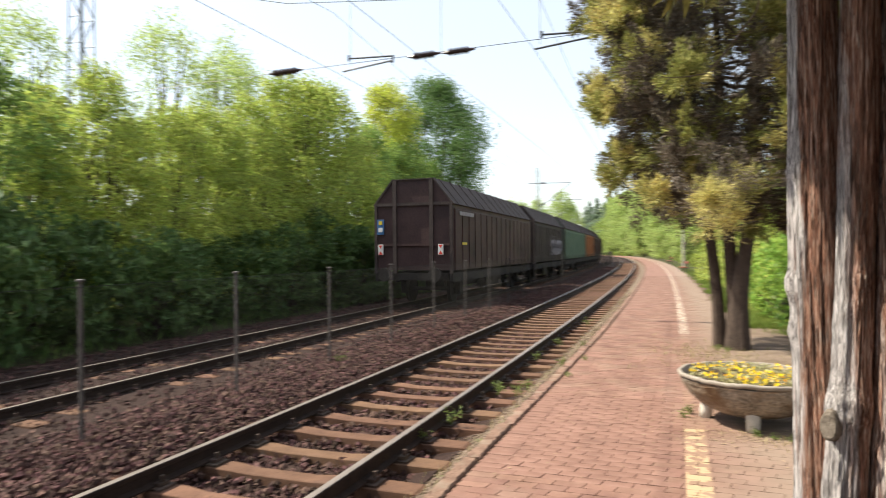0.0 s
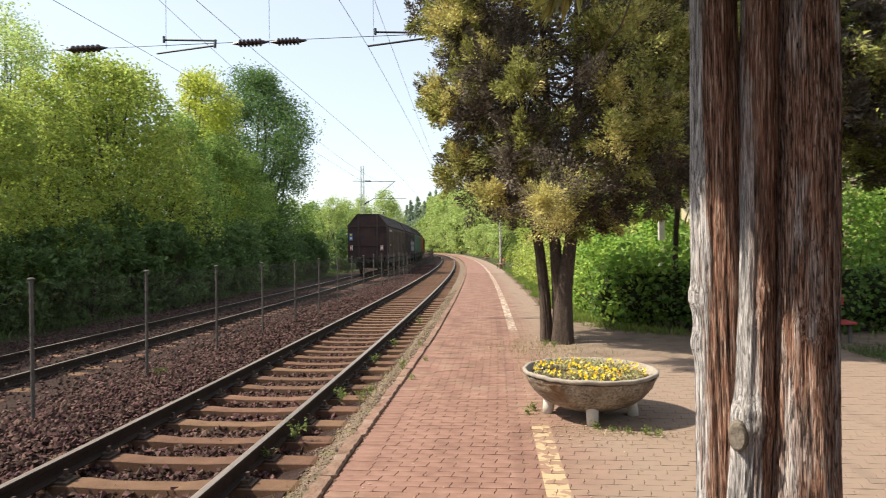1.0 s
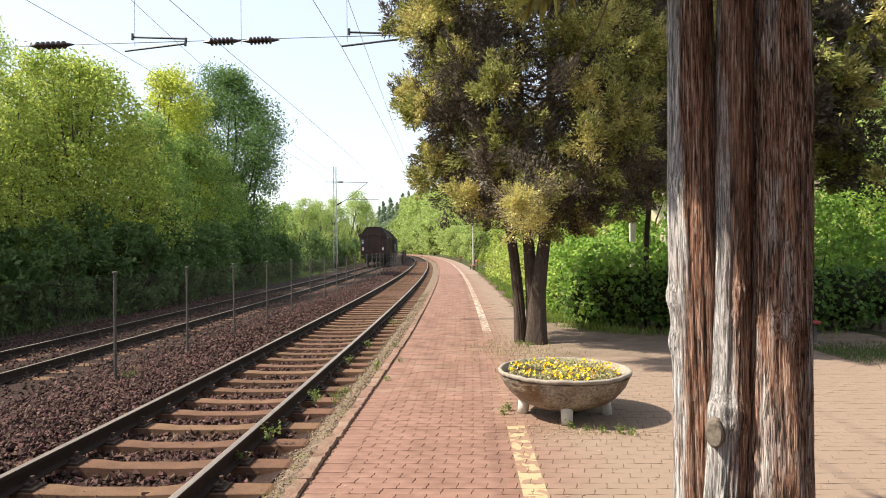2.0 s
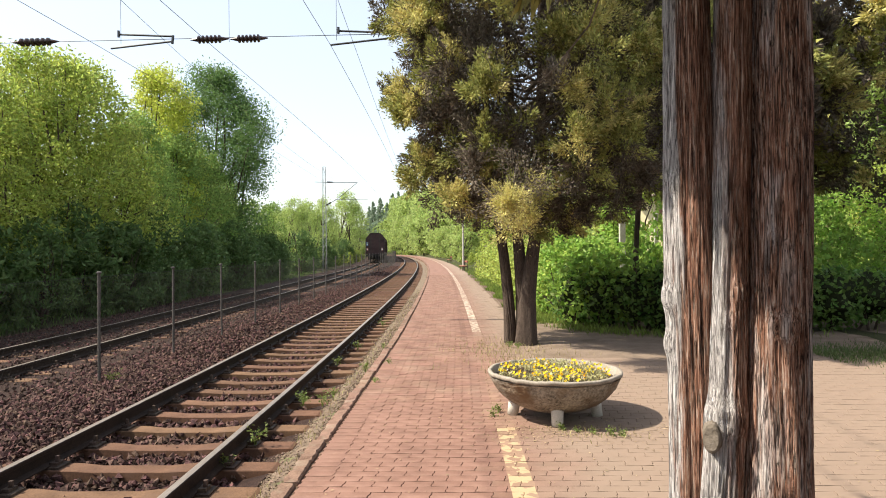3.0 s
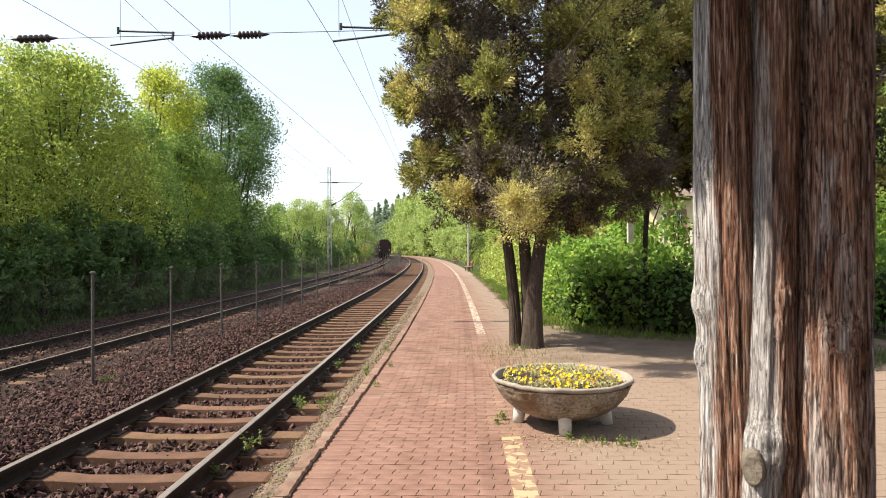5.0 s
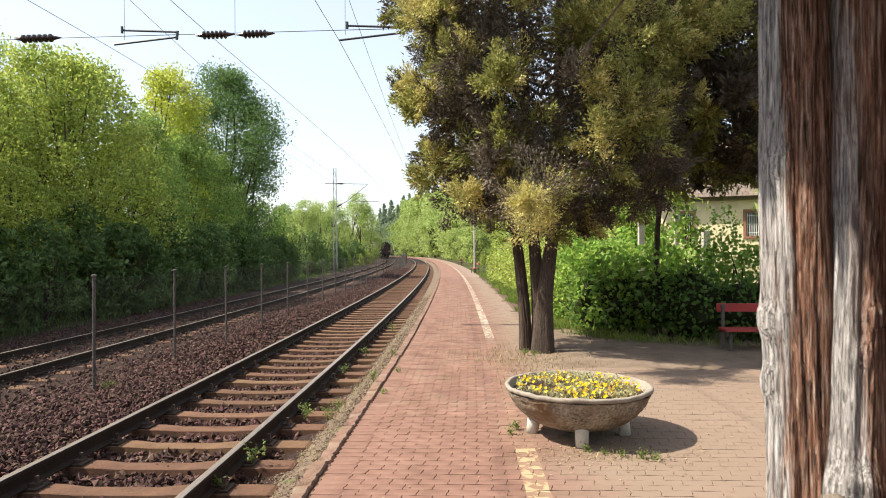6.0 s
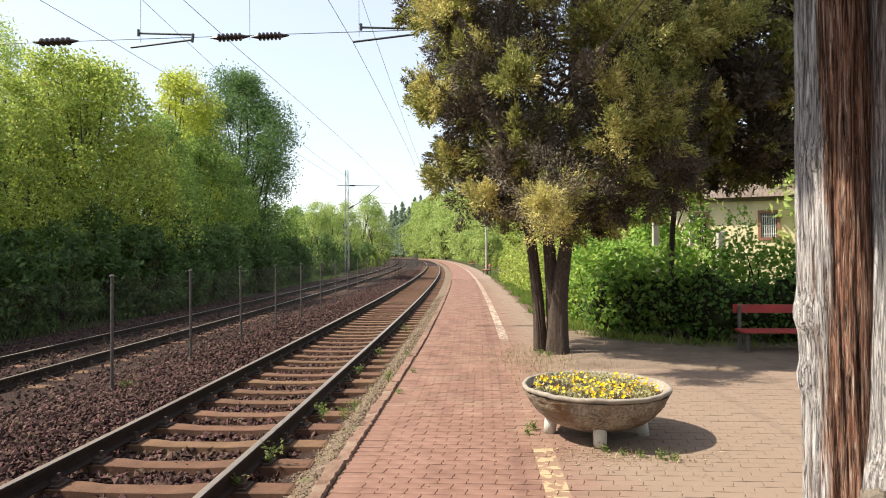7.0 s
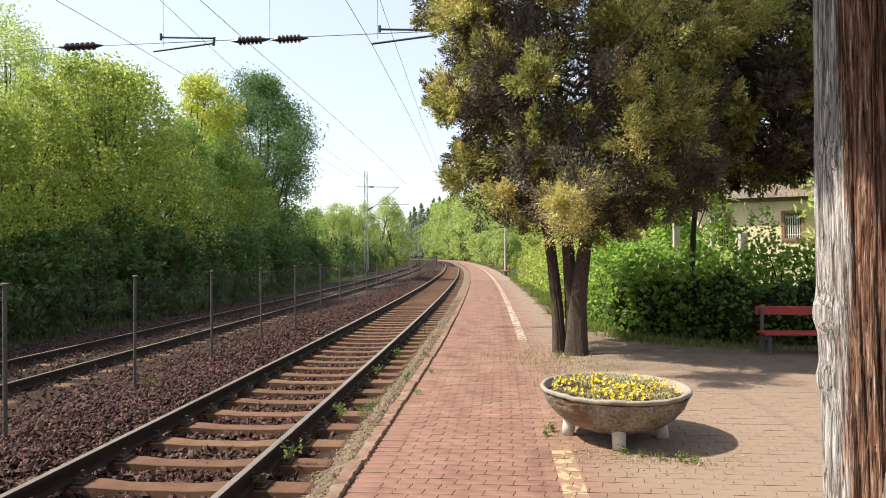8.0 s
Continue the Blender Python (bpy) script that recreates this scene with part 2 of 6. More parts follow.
def along(y, u, z=0.0):
    """The place at chainage y, u metres right of the first track's centre."""
    y = np.asarray(y, float)
    far = np.maximum(y - 140.0, 0.0)
    s = np.maximum(y, 0.0) / R + 2 * far / 900
    k = np.sqrt(1 + s * s)
    return np.stack(np.broadcast_arrays(X0 - np.maximum(y, 0) ** 2 / (2 * R) - far ** 2 / 900 + u / k, y + u * s / k, z), -1)


def sweep(ys, prof, closed=True):
    """Quads of a cross-section of (u, z) pairs drawn along the track."""
    ys, prof = np.asarray(ys, float), np.asarray(prof, float)
    v = np.stack([along(y, prof[:, 0], prof[:, 1]) for y in ys])
    m = len(prof)
    e = m if closed else m - 1
    f = [(i * m + j, i * m + (j + 1) % m, (i + 1) * m + (j + 1) % m, (i + 1) * m + j) for i in range(len(ys) - 1) for j in range(e)]
    return v.reshape(-1, 3), np.array(f)


FAR = np.r_[np.arange(-12, 40, 1.0), np.arange(40, 120, 3.0), np.arange(120, 271, 6.0)]

# ---- ground ----


def value_noise(x, y, scale, seed=0.0):
    return np.array([noise.noise((a / scale + seed, b / scale - seed, seed)) for a, b in zip(np.ravel(x), np.ravel(y))]).reshape(np.shape(x))


def ground_height(u, y):
    """Height of the land: level at the tracks, a bank on both sides, a wooded hill far ahead."""
    left = np.interp(u, [-400, -60, -30, -14, -9, -7.5, -2.4, 1.0, 1.72, 1.78, 5.2, 9, 14, 40, 120, 400],
                     [14, 6, 1.5, 0.1, -0.5, -0.62, -0.5, -0.5, -0.42, -0.07, -0.04, 0.0, 0.1, 1.0, 6, 12])
    far = np.clip((y - 60) / 120, 0, 1)
    return left + far * np.interp(u, [-60, -25, -12, 5, 12, 34, 80, 150], [6, 1.0, 0, 0, 3.0, 14, 28, 40])


def build_ground():
    us = np.r_[np.linspace(-400, -40, 10), np.linspace(-36, -10, 14), -9, -8.2, -7.5, -6, -4.9, -3.5, -2.4, -1.2, 0, 1.0, 1.3, 1.72, 1.78, 2.6, 3.6, 4.4, 5.2, np.linspace(6, 14, 9), np.linspace(18, 40, 8), np.linspace(60, 400, 9)]
    ys = np.r_[-300, -150, -80, -40, -20, np.arange(-10, 40, 1.5), np.arange(40, 130, 6), np.arange(130, 400, 18), 450, 600, 900]
    v = []
    for y in ys:
        # beyond the curve the sheet runs on straight
        base = (X0 - max(min(y, 330.0), 0.0) ** 2 / (2 * R),)
        s = max(min(y, 330.0), 0) / R
        p = np.stack([base[0] + us - (max(y - 330, 0)) * s, np.full(len(us), y) + us * s * (y < 331), ground_height(us, y)], -1)
        v.append(p)
    v = np.array(v)
    out = (np.abs(us)[None, :] > 8.5) * 1.0
    v[..., 2] += out * 0.22 * value_noise(v[..., 0], v[..., 1], 3.0)
    m = len(us)
    f = [(i * m + j, i * m + j + 1, (i + 1) * m + j + 1, (i + 1) * m + j) for i in range(len(ys) - 1) for j in range(m - 1)]
    tagged(new("ground", mesh_np("ground", v.reshape(-1, 3), f, M_DIRT, True)), "grassy earth ground beside the railway with bare patches", "ground", kind="structure")


build_ground()


def rocks(rng, pts, size, flat=0.75):
    """Many angular stones: squashed, cut octahedra."""
    n = len(pts)
    o = np.array([(1, 0, 0), (0, 1, 0), (-1, 0, 0), (0, -1, 0), (0, 0, 1), (0, 0, -1)], float)
    v = o[None] * (size * rng.uniform(0.55, 1.25, (n, 1)))[:, None] * rng.uniform(0.6, 1.2, (n, 6, 1))
    v += rng.normal(0, 0.22, (n, 6, 3)) * size
    v[..., 2] *= flat
    a, b = rng.uniform(0, 6.28, n), rng.uniform(-0.8, 0.8, n)
    ca, sa, cb, sb = np.cos(a), np.sin(a), np.cos(b), np.sin(b)
    x, y, z = v[..., 0], v[..., 1], v[..., 2]
    y, z = y * cb[:, None] - z * sb[:, None], y * sb[:, None] + z * cb[:, None]
    x, y = x * ca[:, None] - y * sa[:, None], x * sa[:, None] + y * ca[:, None]
    v = np.stack([x, y, z], -1) + np.asarray(pts)[:, None]
    t = np.array([(0, 1, 4), (1, 2, 4), (2, 3, 4), (3, 0, 4), (1, 0, 5), (2, 1, 5), (3, 2, 5), (0, 3, 5)])
    f = (np.arange(n)[:, None, None] * 6 + t[None]).reshape(-1, 3)
    return v.reshape(-1, 3), f


BED_U = [-9.0, -7.3, -6.4, -3.6, -2.9, -2.0, -1.35, -0.9, 0.9, 1.2, 1.74]
BED_Z = [-0.58, -0.44, -0.375, -0.375, -0.30, -0.20, -0.23, -0.345, -0.345, -0.28, -0.21]


def build_ballast():
    rng = np.random.default_rng(3)
    us = np.unique(np.r_[np.linspace(-9, 1.2, 40), BED_U[:-1]])
    v, f = sweep(FAR, [(u, z) for u, z in zip(us, np.interp(us, BED_U, BED_Z))], closed=False)
    v[:, 2] += 0.035 * value_noise(v[:, 0], v[:, 1], 0.9, 3.0)
    bed = tagged(new("ballast", mesh_np("ballast", v, f, M_BED, True)), "reddish brown crushed stone track ballast", "ballast", kind="structure")
    # loose stones, thick near the near track and thinner beyond
    pts = []
    for y0, y1, count, u0, u1 in ((1.0, 14, 19000, -2.9, 1.0), (14, 30, 12000, -3.0, 1.0), (30, 70, 9000, -3.0, 1.0), (4, 30, 8000, -8.6, -2.9), (1.0, 11, 12000, -2.6, -0.7)):
        y, u = rng.uniform(y0, y1, count), rng.uniform(u0, u1, count)
        pts.append(along(y, u, np.interp(u, BED_U, BED_Z) + 0.012 + rng.uniform(-0.01, 0.035, count)))
    pts = np.concatenate(pts)
    v, f = rocks(rng, pts, 0.034, 0.92)
    tagged(part("loose_stone", mesh_np("loose_stone", v, f, M_STONE), bed, "angular reddish brown stones"), kind="stuff")
    v, f = sweep(FAR, [(u, z) for u, z in zip(np.linspace(1.05, 1.74, 6), (-0.34, -0.29, -0.245, -0.225, -0.20, -0.19))], closed=False)
    v[:, 2] += 0.02 * value_noise(v[:, 0], v[:, 1], 0.5, 9.0)
    strip = tagged(new("gravel_strip", mesh_np("gravel_strip", v, f, M_GRAVEL, True)), "pale fine gravel and dust strip between rail and platform kerb", "gravel", kind="structure")
    y, u = 1.5 + 26 * rng.uniform(0, 1, 14000) ** 1.9, rng.uniform(0.98, 1.6, 14000)
    v, f = rocks(rng, along(y, u, np.interp(u, (1.05, 1.2, 1.4, 1.7), (-0.33, -0.28, -0.23, -0.19))), 0.015)
    tagged(part("pebble", mesh_np("pebble", v, f, M_PEBBLE), strip), kind="stuff")


build_ballast()


def rail_mesh(u, top):
    """Flat-bottomed rail: foot, web and head."""
    prof = [(-0.0625, -0.149), (0.0625, -0.149), (0.0625, -0.138), (0.012, -0.118), (0.008, -0.05), (0.034, -0.036), (0.034, -0.010), (0.028, -0.002), (0.015, 0.0), (-0.015, 0.0), (-0.028, -0.002), (-0.034, -0.010), (-0.034, -0.036), (-0.008, -0.05), (-0.012, -0.118), (-0.0625, -0.138)]
    v, f = sweep(FAR, [(u + a, top + b) for a, b in prof])
    me = mesh_np("rail", v, f, M_RUST)
    me.materials.append(M_HEAD)
    idx = np.array([1 if j in (7, 8, 9) else 0 for _ in range(len(FAR) - 1) for j in range(len(prof))], np.int32)
    me.polygons.foreach_set("material_index", idx)
    return me


def sleeper_mesh():
    """Concrete sleeper: wide at the rail seats, waisted and lower in the middle."""
    xs = np.array([-1.25, -1.22, -0.95, -0.5, -0.3, 0.3, 0.5, 0.95, 1.22, 1.25])
    top = np.array([-0.012, 0.0, 0.0, -0.004, -0.02, -0.02, -0.004, 0.0, 0.0, -0.012])
    half = np.array([0.12, 0.13, 0.135, 0.125, 0.11, 0.11, 0.125, 0.135, 0.13, 0.12])
    v = []
    for x, t, h in zip(xs, top, half):
        v += [(x, -h, -0.2), (x, -h + 0.018, t - 0.006), (x, -h + 0.026, t), (x, h - 0.026, t), (x, h - 0.018, t - 0.006), (x, h, -0.2)]
    f = [(i * 6 + j, (i + 1) * 6 + j, (i + 1) * 6 + j + 1, i * 6 + j + 1) for i in range(len(xs) - 1) for j in range(5)]
    n = (len(xs) - 1) * 6
    f += [(0, 1, 4, 5), (1, 2, 3, 4), (n + 5, n + 4, n + 1, n), (n + 4, n + 3, n + 2, n + 1)]
    return mesh_np("sleeper", v, f, M_SLEEPER)


SLEEPER = sleeper_mesh()


def build_track(offset, top, label, shift):
    rng = np.random.default_rng(int(abs(offset) * 10) + 5)
    track = thing("railway_track", label, "railway track", "railway tracks")
    for side in (-0.7535, 0.7535):
        part("rail", rail_mesh(offset + side, top), track, "rusty steel rail with a worn bright head")
    clips = Pile()
    for i in range(150):
        y = 1.4 + shift + 0.6 * i
        c = along(y, offset, top - 0.165)
        ang = math.atan(max(y, 0) / R) + rng.normal(0, 0.006)
        m = Matrix.Translation(Vector(c) + Vector((rng.normal(0, 0.012), rng.normal(0, 0.012), rng.normal(0, 0.005)))) @ Matrix.Rotation(ang, 4, "Z")
        part("sleeper", SLEEPER, track, "", m)
        if y < 50:
            for side in (-0.7535, 0.7535):
                clips.box((side - 0.15, -0.09, -0.002), (side + 0.15, 0.09, 0.016), m)
                for e in (-1, 1):
                    clips.box((side + e * 0.085 - 0.035, -0.05, 0.016), (side + e * 0.085 + 0.03, 0.05, 0.045), m)
                    clips.box((side + e * 0.092 - 0.014, -0.014, 0.045), (side + e * 0.092 + 0.014, 0.014, 0.095), m)
    tagged(part("fastening", clips.mesh("fastening", M_CLIP), track, "dark baseplates, clamps and bolts"), kind="stuff")
    return track


build_track(0.0, RAIL1, "used railway track with rusty concrete sleepers in ballast", 0.05)
build_track(SECOND, RAIL2, "shaded second railway track in dark ballast behind the fence", 0.2)

# ---- platform ----
EDGE, LINE = 1.66, 3.22


def kerb_at(y):
    """Where the outer face of the kerb runs."""
    return float(np.interp(y, (3, 8, 12), (1.545, 1.62, 1.67)))


def paving_material():
    """Red interlocking pavers: sun-bleached, dusty to the right of the painted line, with the worn yellow line itself."""
    m = mat("red_concrete_paver", (0.168, 0.092, 0.068), (0.262, 0.151, 0.115), 0.85, 3.0, 90, 0.35, spot=(0.25, 0.16, 0.12), spot_at=(0.48, 0.72), vary=0.09, island=True, bump_dist=0.004)
    n, k = m.node_tree.nodes, m.node_tree.links
    p = n["Principled BSDF"]
    col = p.inputs["Base Color"].links[0].from_socket
    geo = n.new("ShaderNodeNewGeometry")
    sep = n.new("ShaderNodeSeparateXYZ")
    k.new(geo.outputs["Position"], sep.inputs[0])

    def calc(op, a, b=None, c=None):
        q = n.new("ShaderNodeMath")
        q.operation = op
        for i, s in enumerate((a, b, c)):
            if s is None:
                continue
            if isinstance(s, (int, float)):
                q.inputs[i].default_value = s
            else:
                k.new(s, q.inputs[i])
        return q.outputs[0]

    y = calc("MAXIMUM", sep.outputs[1], 0.0)
    u = calc("ADD", calc("DIVIDE", calc("MULTIPLY", y, y), 2 * R), calc("SUBTRACT", sep.outputs[0], X0))
    wear = n.new("ShaderNodeTexNoise")
    wear.inputs["Scale"].default_value, wear.inputs["Detail"].default_value = 9.0, 8
    k.new(geo.outputs["Position"], wear.inputs["Vector"])
    wide = n.new("ShaderNodeTexNoise")
    wide.inputs["Scale"].default_value, wide.inputs["Detail"].default_value = 1.3, 5
    k.new(geo.outputs["Position"], wide.inputs["Vector"])
    # dust beyond the line, thicker further from it
    dust = calc("MULTIPLY", calc("SMOOTH_MIN", calc("MAXIMUM", calc("MULTIPLY_ADD", calc("SUBTRACT", u, LINE - 0.05), 1.6, calc("SUBTRACT", wide.outputs[0], 0.5)), 0.0), 0.95, 0.2), 0.85)
    mx = n.new("ShaderNodeMix")
    mx.data_type = "RGBA"
    k.new(dust, mx.inputs[0])
    # trodden dirt: broad blotches and fine dark specks over the pavers
    grime = n.new("ShaderNodeTexNoise")
    grime.inputs["Scale"].default_value, grime.inputs["Detail"].default_value, grime.inputs["Roughness"].default_value = 2.2, 10, 0.72
    k.new(geo.outputs["Position"], grime.inputs["Vector"])
    tone = n.new("ShaderNodeValToRGB")
    te = tone.color_ramp.elements
    te.new(0.5)
    for i, (at, c) in enumerate(((0.34, (0.76, 0.74, 0.73)), (0.5, (0.98, 0.96, 0.95)), (0.66, (1.14, 1.14, 1.14)))):
        te[i].position, te[i].color = at, (*c, 1)
    k.new(grime.outputs[0], tone.inputs[0])
    dirty = n.new("ShaderNodeMix")
    dirty.data_type, dirty.blend_type = "RGBA", "MULTIPLY"
    dirty.inputs[0].default_value = 1.0
    k.new(tone.outputs[0], dirty.inputs[7])
    k.new(col, dirty.inputs[6])
    k.new(dirty.outputs[2], mx.inputs[6])
    mx.inputs[7].default_value = (0.25, 0.188, 0.142, 1)
    # painted strip 0.16 m wide with chipped edges
    near = calc("ABSOLUTE", calc("SUBTRACT", u, LINE))
    strip = calc("LESS_THAN", calc("MULTIPLY_ADD", wear.outputs[0], 0.03, near), 0.098)
    chip = calc("GREATER_THAN", calc("ADD", wear.outputs[0], calc("MULTIPLY", wide.outputs[0], 0.35)), 0.70)
    gap = calc("MULTIPLY", calc("GREATER_THAN", sep.outputs[1], 5.9), calc("LESS_THAN", sep.outputs[1], 12.6))
    paint = calc("MULTIPLY", calc("MULTIPLY", strip, calc("MAXIMUM", chip, 0.22)), calc("SUBTRACT", 1.0, calc("MULTIPLY", gap, calc("MULTIPLY_ADD", wide.outputs[0], 0.5, 0.6))))
    m2 = n.new("ShaderNodeMix")
    m2.data_type = "RGBA"
    k.new(paint, m2.inputs[0])
    k.new(mx.outputs[2], m2.inputs[6])
    old = n.new("ShaderNodeMix")
    old.data_type = "RGBA"
    k.new(calc("GREATER_THAN", sep.outputs[1], 12.0), old.inputs[0])
    old.inputs[6].default_value, old.inputs[7].default_value = (0.42, 0.30, 0.18, 1), (0.44, 0.365, 0.29, 1)
    k.new(old.outputs[2], m2.inputs[7])
    k.new(m2.outputs[2], p.inputs["Base Color"])
    return m


M_PAVER = paving_material()
M_BEDDING = mat("sand_joint", (0.07, 0.045, 0.032), (0.15, 0.098, 0.068), 0.95, 8, 90, 0.5)


def paver_mesh():
    """One interlocking block, 0.20 x 0.14 m, with stepped ends and an eased top edge."""
    w, d, s = 0.0986, 0.0484, 0.013
    ring = [(-w, -d), (0.0, -d - 0.005), (w, -d), (w, -0.016), (w + s, 0.012), (w + s, d), (s, d - 0.005), (-w + s, d), (-w + s, 0.012), (-w, -0.016)]
    ring = np.array(ring)
    k = len(ring)
    lo = np.c_[ring, np.full(k, -0.03)]
    mid = np.c_[ring, np.full(k, -0.002)]
    top = np.c_[ring * 0.985 + np.array((s / 2, 0)) * 0.015, np.zeros(k)]
    v = np.r_[lo, mid, top]
    f = [(i, (i + 1) % k, k + (i + 1) % k, k + i) for i in range(k)] + [(k + i, k + (i + 1) % k, 2 * k + (i + 1) % k, 2 * k + i) for i in range(k)]
    t = 2 * k
    f += [(t, t + 1, t + 8, t + 9), (t + 1, t + 6, t + 7, t + 8), (t + 1, t + 2, t + 3, t + 6), (t + 3, t + 4, t + 5, t + 6)]
    return v, np.array(f)


def build_platform():
    rng = np.random.default_rng(11)
    near = np.r_[np.arange(-8, 19, 1.0)]
    v, f = sweep(near, [(EDGE + 0.02, -0.012), (14.0, -0.010), (14.0, -0.4), (EDGE + 0.02, -0.4)])
    platform = tagged(new("platform", mesh_np("platform", v, f, M_BEDDING)), "low station platform paved with red interlocking concrete blocks", "platform", kind="structure")
    far = np.r_[np.arange(40, 120, 3.0), np.arange(120, 251, 6.0)]
    v, f = sweep(far, [(EDGE + 0.10, -0.002), (4.3, 0.0), (4.3, -0.3), (EDGE + 0.10, -0.4)])
    part("far_paving", mesh_np("far_paving", v, f, M_PAVER), platform, "red paving receding along the curve")
    v, f = sweep(np.arange(16, 42, 1.0), [(EDGE + 0.10, -0.012), (4.4, -0.010), (4.4, -0.4), (EDGE + 0.10, -0.4)])
    part("bedding", mesh_np("bedding", v, f, M_BEDDING), platform)
    pv, pf = paver_mesh()
    me = mesh_np("paver", pv, pf, M_PAVER)
    joined, count = Pile(), 0
    for r in range(-6, 372):
        y = 2.6 + r * 0.1005
        right = 9.0 if y < 11.2 else 4.3
        for c in range(int((right - EDGE - 0.1) / 0.2012)):
            u = kerb_at(y) + 0.232 + c * 0.2012 - (0.1 if r % 2 and c else 0.0)
            if y > 11.2 and u > 4.2 + 0.1 * math.sin(y * 1.7):
                continue
            z = rng.normal(0, 0.001)
            tilt = Euler((rng.normal(0, 0.0035), rng.normal(0, 0.0035), math.atan(max(y, 0) / R) + rng.normal(0, 0.004)))
            m = Matrix.LocRotScale(Vector(along(y, u, z)), tilt, None)
            if count < 300 and 4.3 < y < 6.9 and u < 3.0:
                part("paver", me, platform, "", m)
                count += 1
            else:
                joined.add(pv @ np.array(m.to_3x3()).T + np.array(m.translation), pf)
    tagged(part("paving", joined.mesh("paving", M_PAVER), platform, "red interlocking concrete blocks, dusty away from the edge"), kind="stuff")
    # kerb stones along the edge, chipped and uneven
    for i in range(120):
        y = -3 + i * 1.0
        L, w = 0.992, 0.108
        nx = 24
        v = []
        for a in range(nx + 1):
            t = -L / 2 + L * a / nx
            j = rng.normal(0, 0.0045, 4)
            ch = rng.uniform(0.015, 0.045) if rng.random() < 0.32 else 0.0
            v += [(0 + j[0] * 1.2, t, -0.40), (0 + j[0] * 1.6 - ch * 0.2, t, 0.004), (0.012 + j[1] + ch, t, 0.012 + j[2] * 1.1 - ch * 0.25), (w - 0.012 + j[3], t, 0.014 + j[2] * 0.5), (w + j[3], t, 0.0), (w, t, -0.40)]
        f = [(a * 6 + b, a * 6 + b + 1, (a + 1) * 6 + b + 1, (a + 1) * 6 + b) for a in range(nx) for b in range(5)]
        n = nx * 6
        f += [(5, 4, 1, 0), (4, 3, 2, 1), (n, n + 1, n + 4, n + 5), (n + 1, n + 2, n + 3, n + 4)]
        m = Matrix.LocRotScale(Vector(along(y, kerb_at(y) + 0.012 + rng.normal(0, 0.004), rng.normal(0, 0.004))), Euler((0, rng.normal(0, 0.012), math.atan(max(y, 0) / R) + rng.normal(0, 0.004))), None)
        part("kerb_stone", mesh_np("kerb_stone", v, f, M_KERB), platform, "", m)


build_platform()

# ---- fence between the tracks ----


def build_fence():
    rng = np.random.default_rng(21)
    fence = thing("chain_link_fence", "chain-link fence on thin dark steel posts between the two tracks", "fence")
    TOP = 1.32

    def lateral(y):
        return -2.07 + 0.0 * y

    pole = Pile().tube([(0, 0, -0.5), (0, 0, TOP - 0.012)], 0.021, 8)
    pole.tube([(0, 0, TOP - 0.012), (0, 0, TOP + 0.004), (0, 0, TOP + 0.012)], (0.036, 0.036, 0.018), 10)
    pm = pole.mesh("post", M_POST)
    ys = np.r_[-0.2, 2.1, 4.33, 6.57, 8.87 + 2.38 * np.arange(0, 58)]
    for y in ys:
        part("post", pm, fence, "", Matrix.LocRotScale(Vector(along(y, lateral(y))), Euler((rng.normal(0, 0.006), rng.normal(0, 0.006), 0)), None))
    # diagonal wires of the netting, thinning out far away
    net = Pile()
    lo, hi = -0.12, TOP - 0.06
    h = hi - lo
    y = -4.0
    while y < 75:
        step = 0.062 if y < 24 else 0.16
        for s in (-1, 1):
            p = np.array([along(y + s * h * 0.62 * t, lateral(y) + 0.024 + s * 0.0015, lo + h * t) for t in (0, 0.5, 1)])
            net.tube(p, 0.0010 if y < 24 else 0.0011, 3, cap=False)
        y += step
    for z in (lo + 0.1, hi):
        net.tube(along(np.arange(-4, 120, 1.5), lateral(np.arange(-4, 120, 1.5)) + 0.028, z), 0.0022, 4, cap=False)
    part("netting", net.mesh("netting", M_WIRE), fence, "thin grey diamond wire netting")


build_fence()

# ---- trees ----


def leaves(rng, pts, size, out=None, droop=0.0, slim=0.5):
    """A folded rhombic leaf at each point, turned at random, or along the ways in out."""
    n = len(pts)
    d = rng.normal(0, 1, (n, 3)) if out is None else out + rng.normal(0, 0.45, (n, 3))
    d[:, 2] -= droop
    d /= np.linalg.norm(d, axis=1)[:, None]
    s = np.cross(d, rng.normal(0, 1, (n, 3)))
    s /= np.linalg.norm(s, axis=1)[:, None] + 1e-9
    nrm = np.cross(d, s)
    L = size * rng.uniform(0.6, 1.3, (n, 1))
    v = np.stack([pts - d * L * 0.5, pts + s * L * slim * 0.5 + nrm * L * 0.12, pts + d * L * 0.5, pts - s * L * slim * 0.5 + nrm * L * 0.12], 1)
    f = np.arange(n * 4).reshape(n, 4)
    return v.reshape(-1, 3), f


def shell_points(rng, centre, radii, n, inner=0.55):
    d = rng.normal(0, 1, (n, 3))
    d /= np.linalg.norm(d, axis=1)[:, None]
    r = rng.uniform(inner ** 3, 1, (n, 1)) ** (1 / 3)
    return np.asarray(centre) + d * r * np.asarray(radii), d


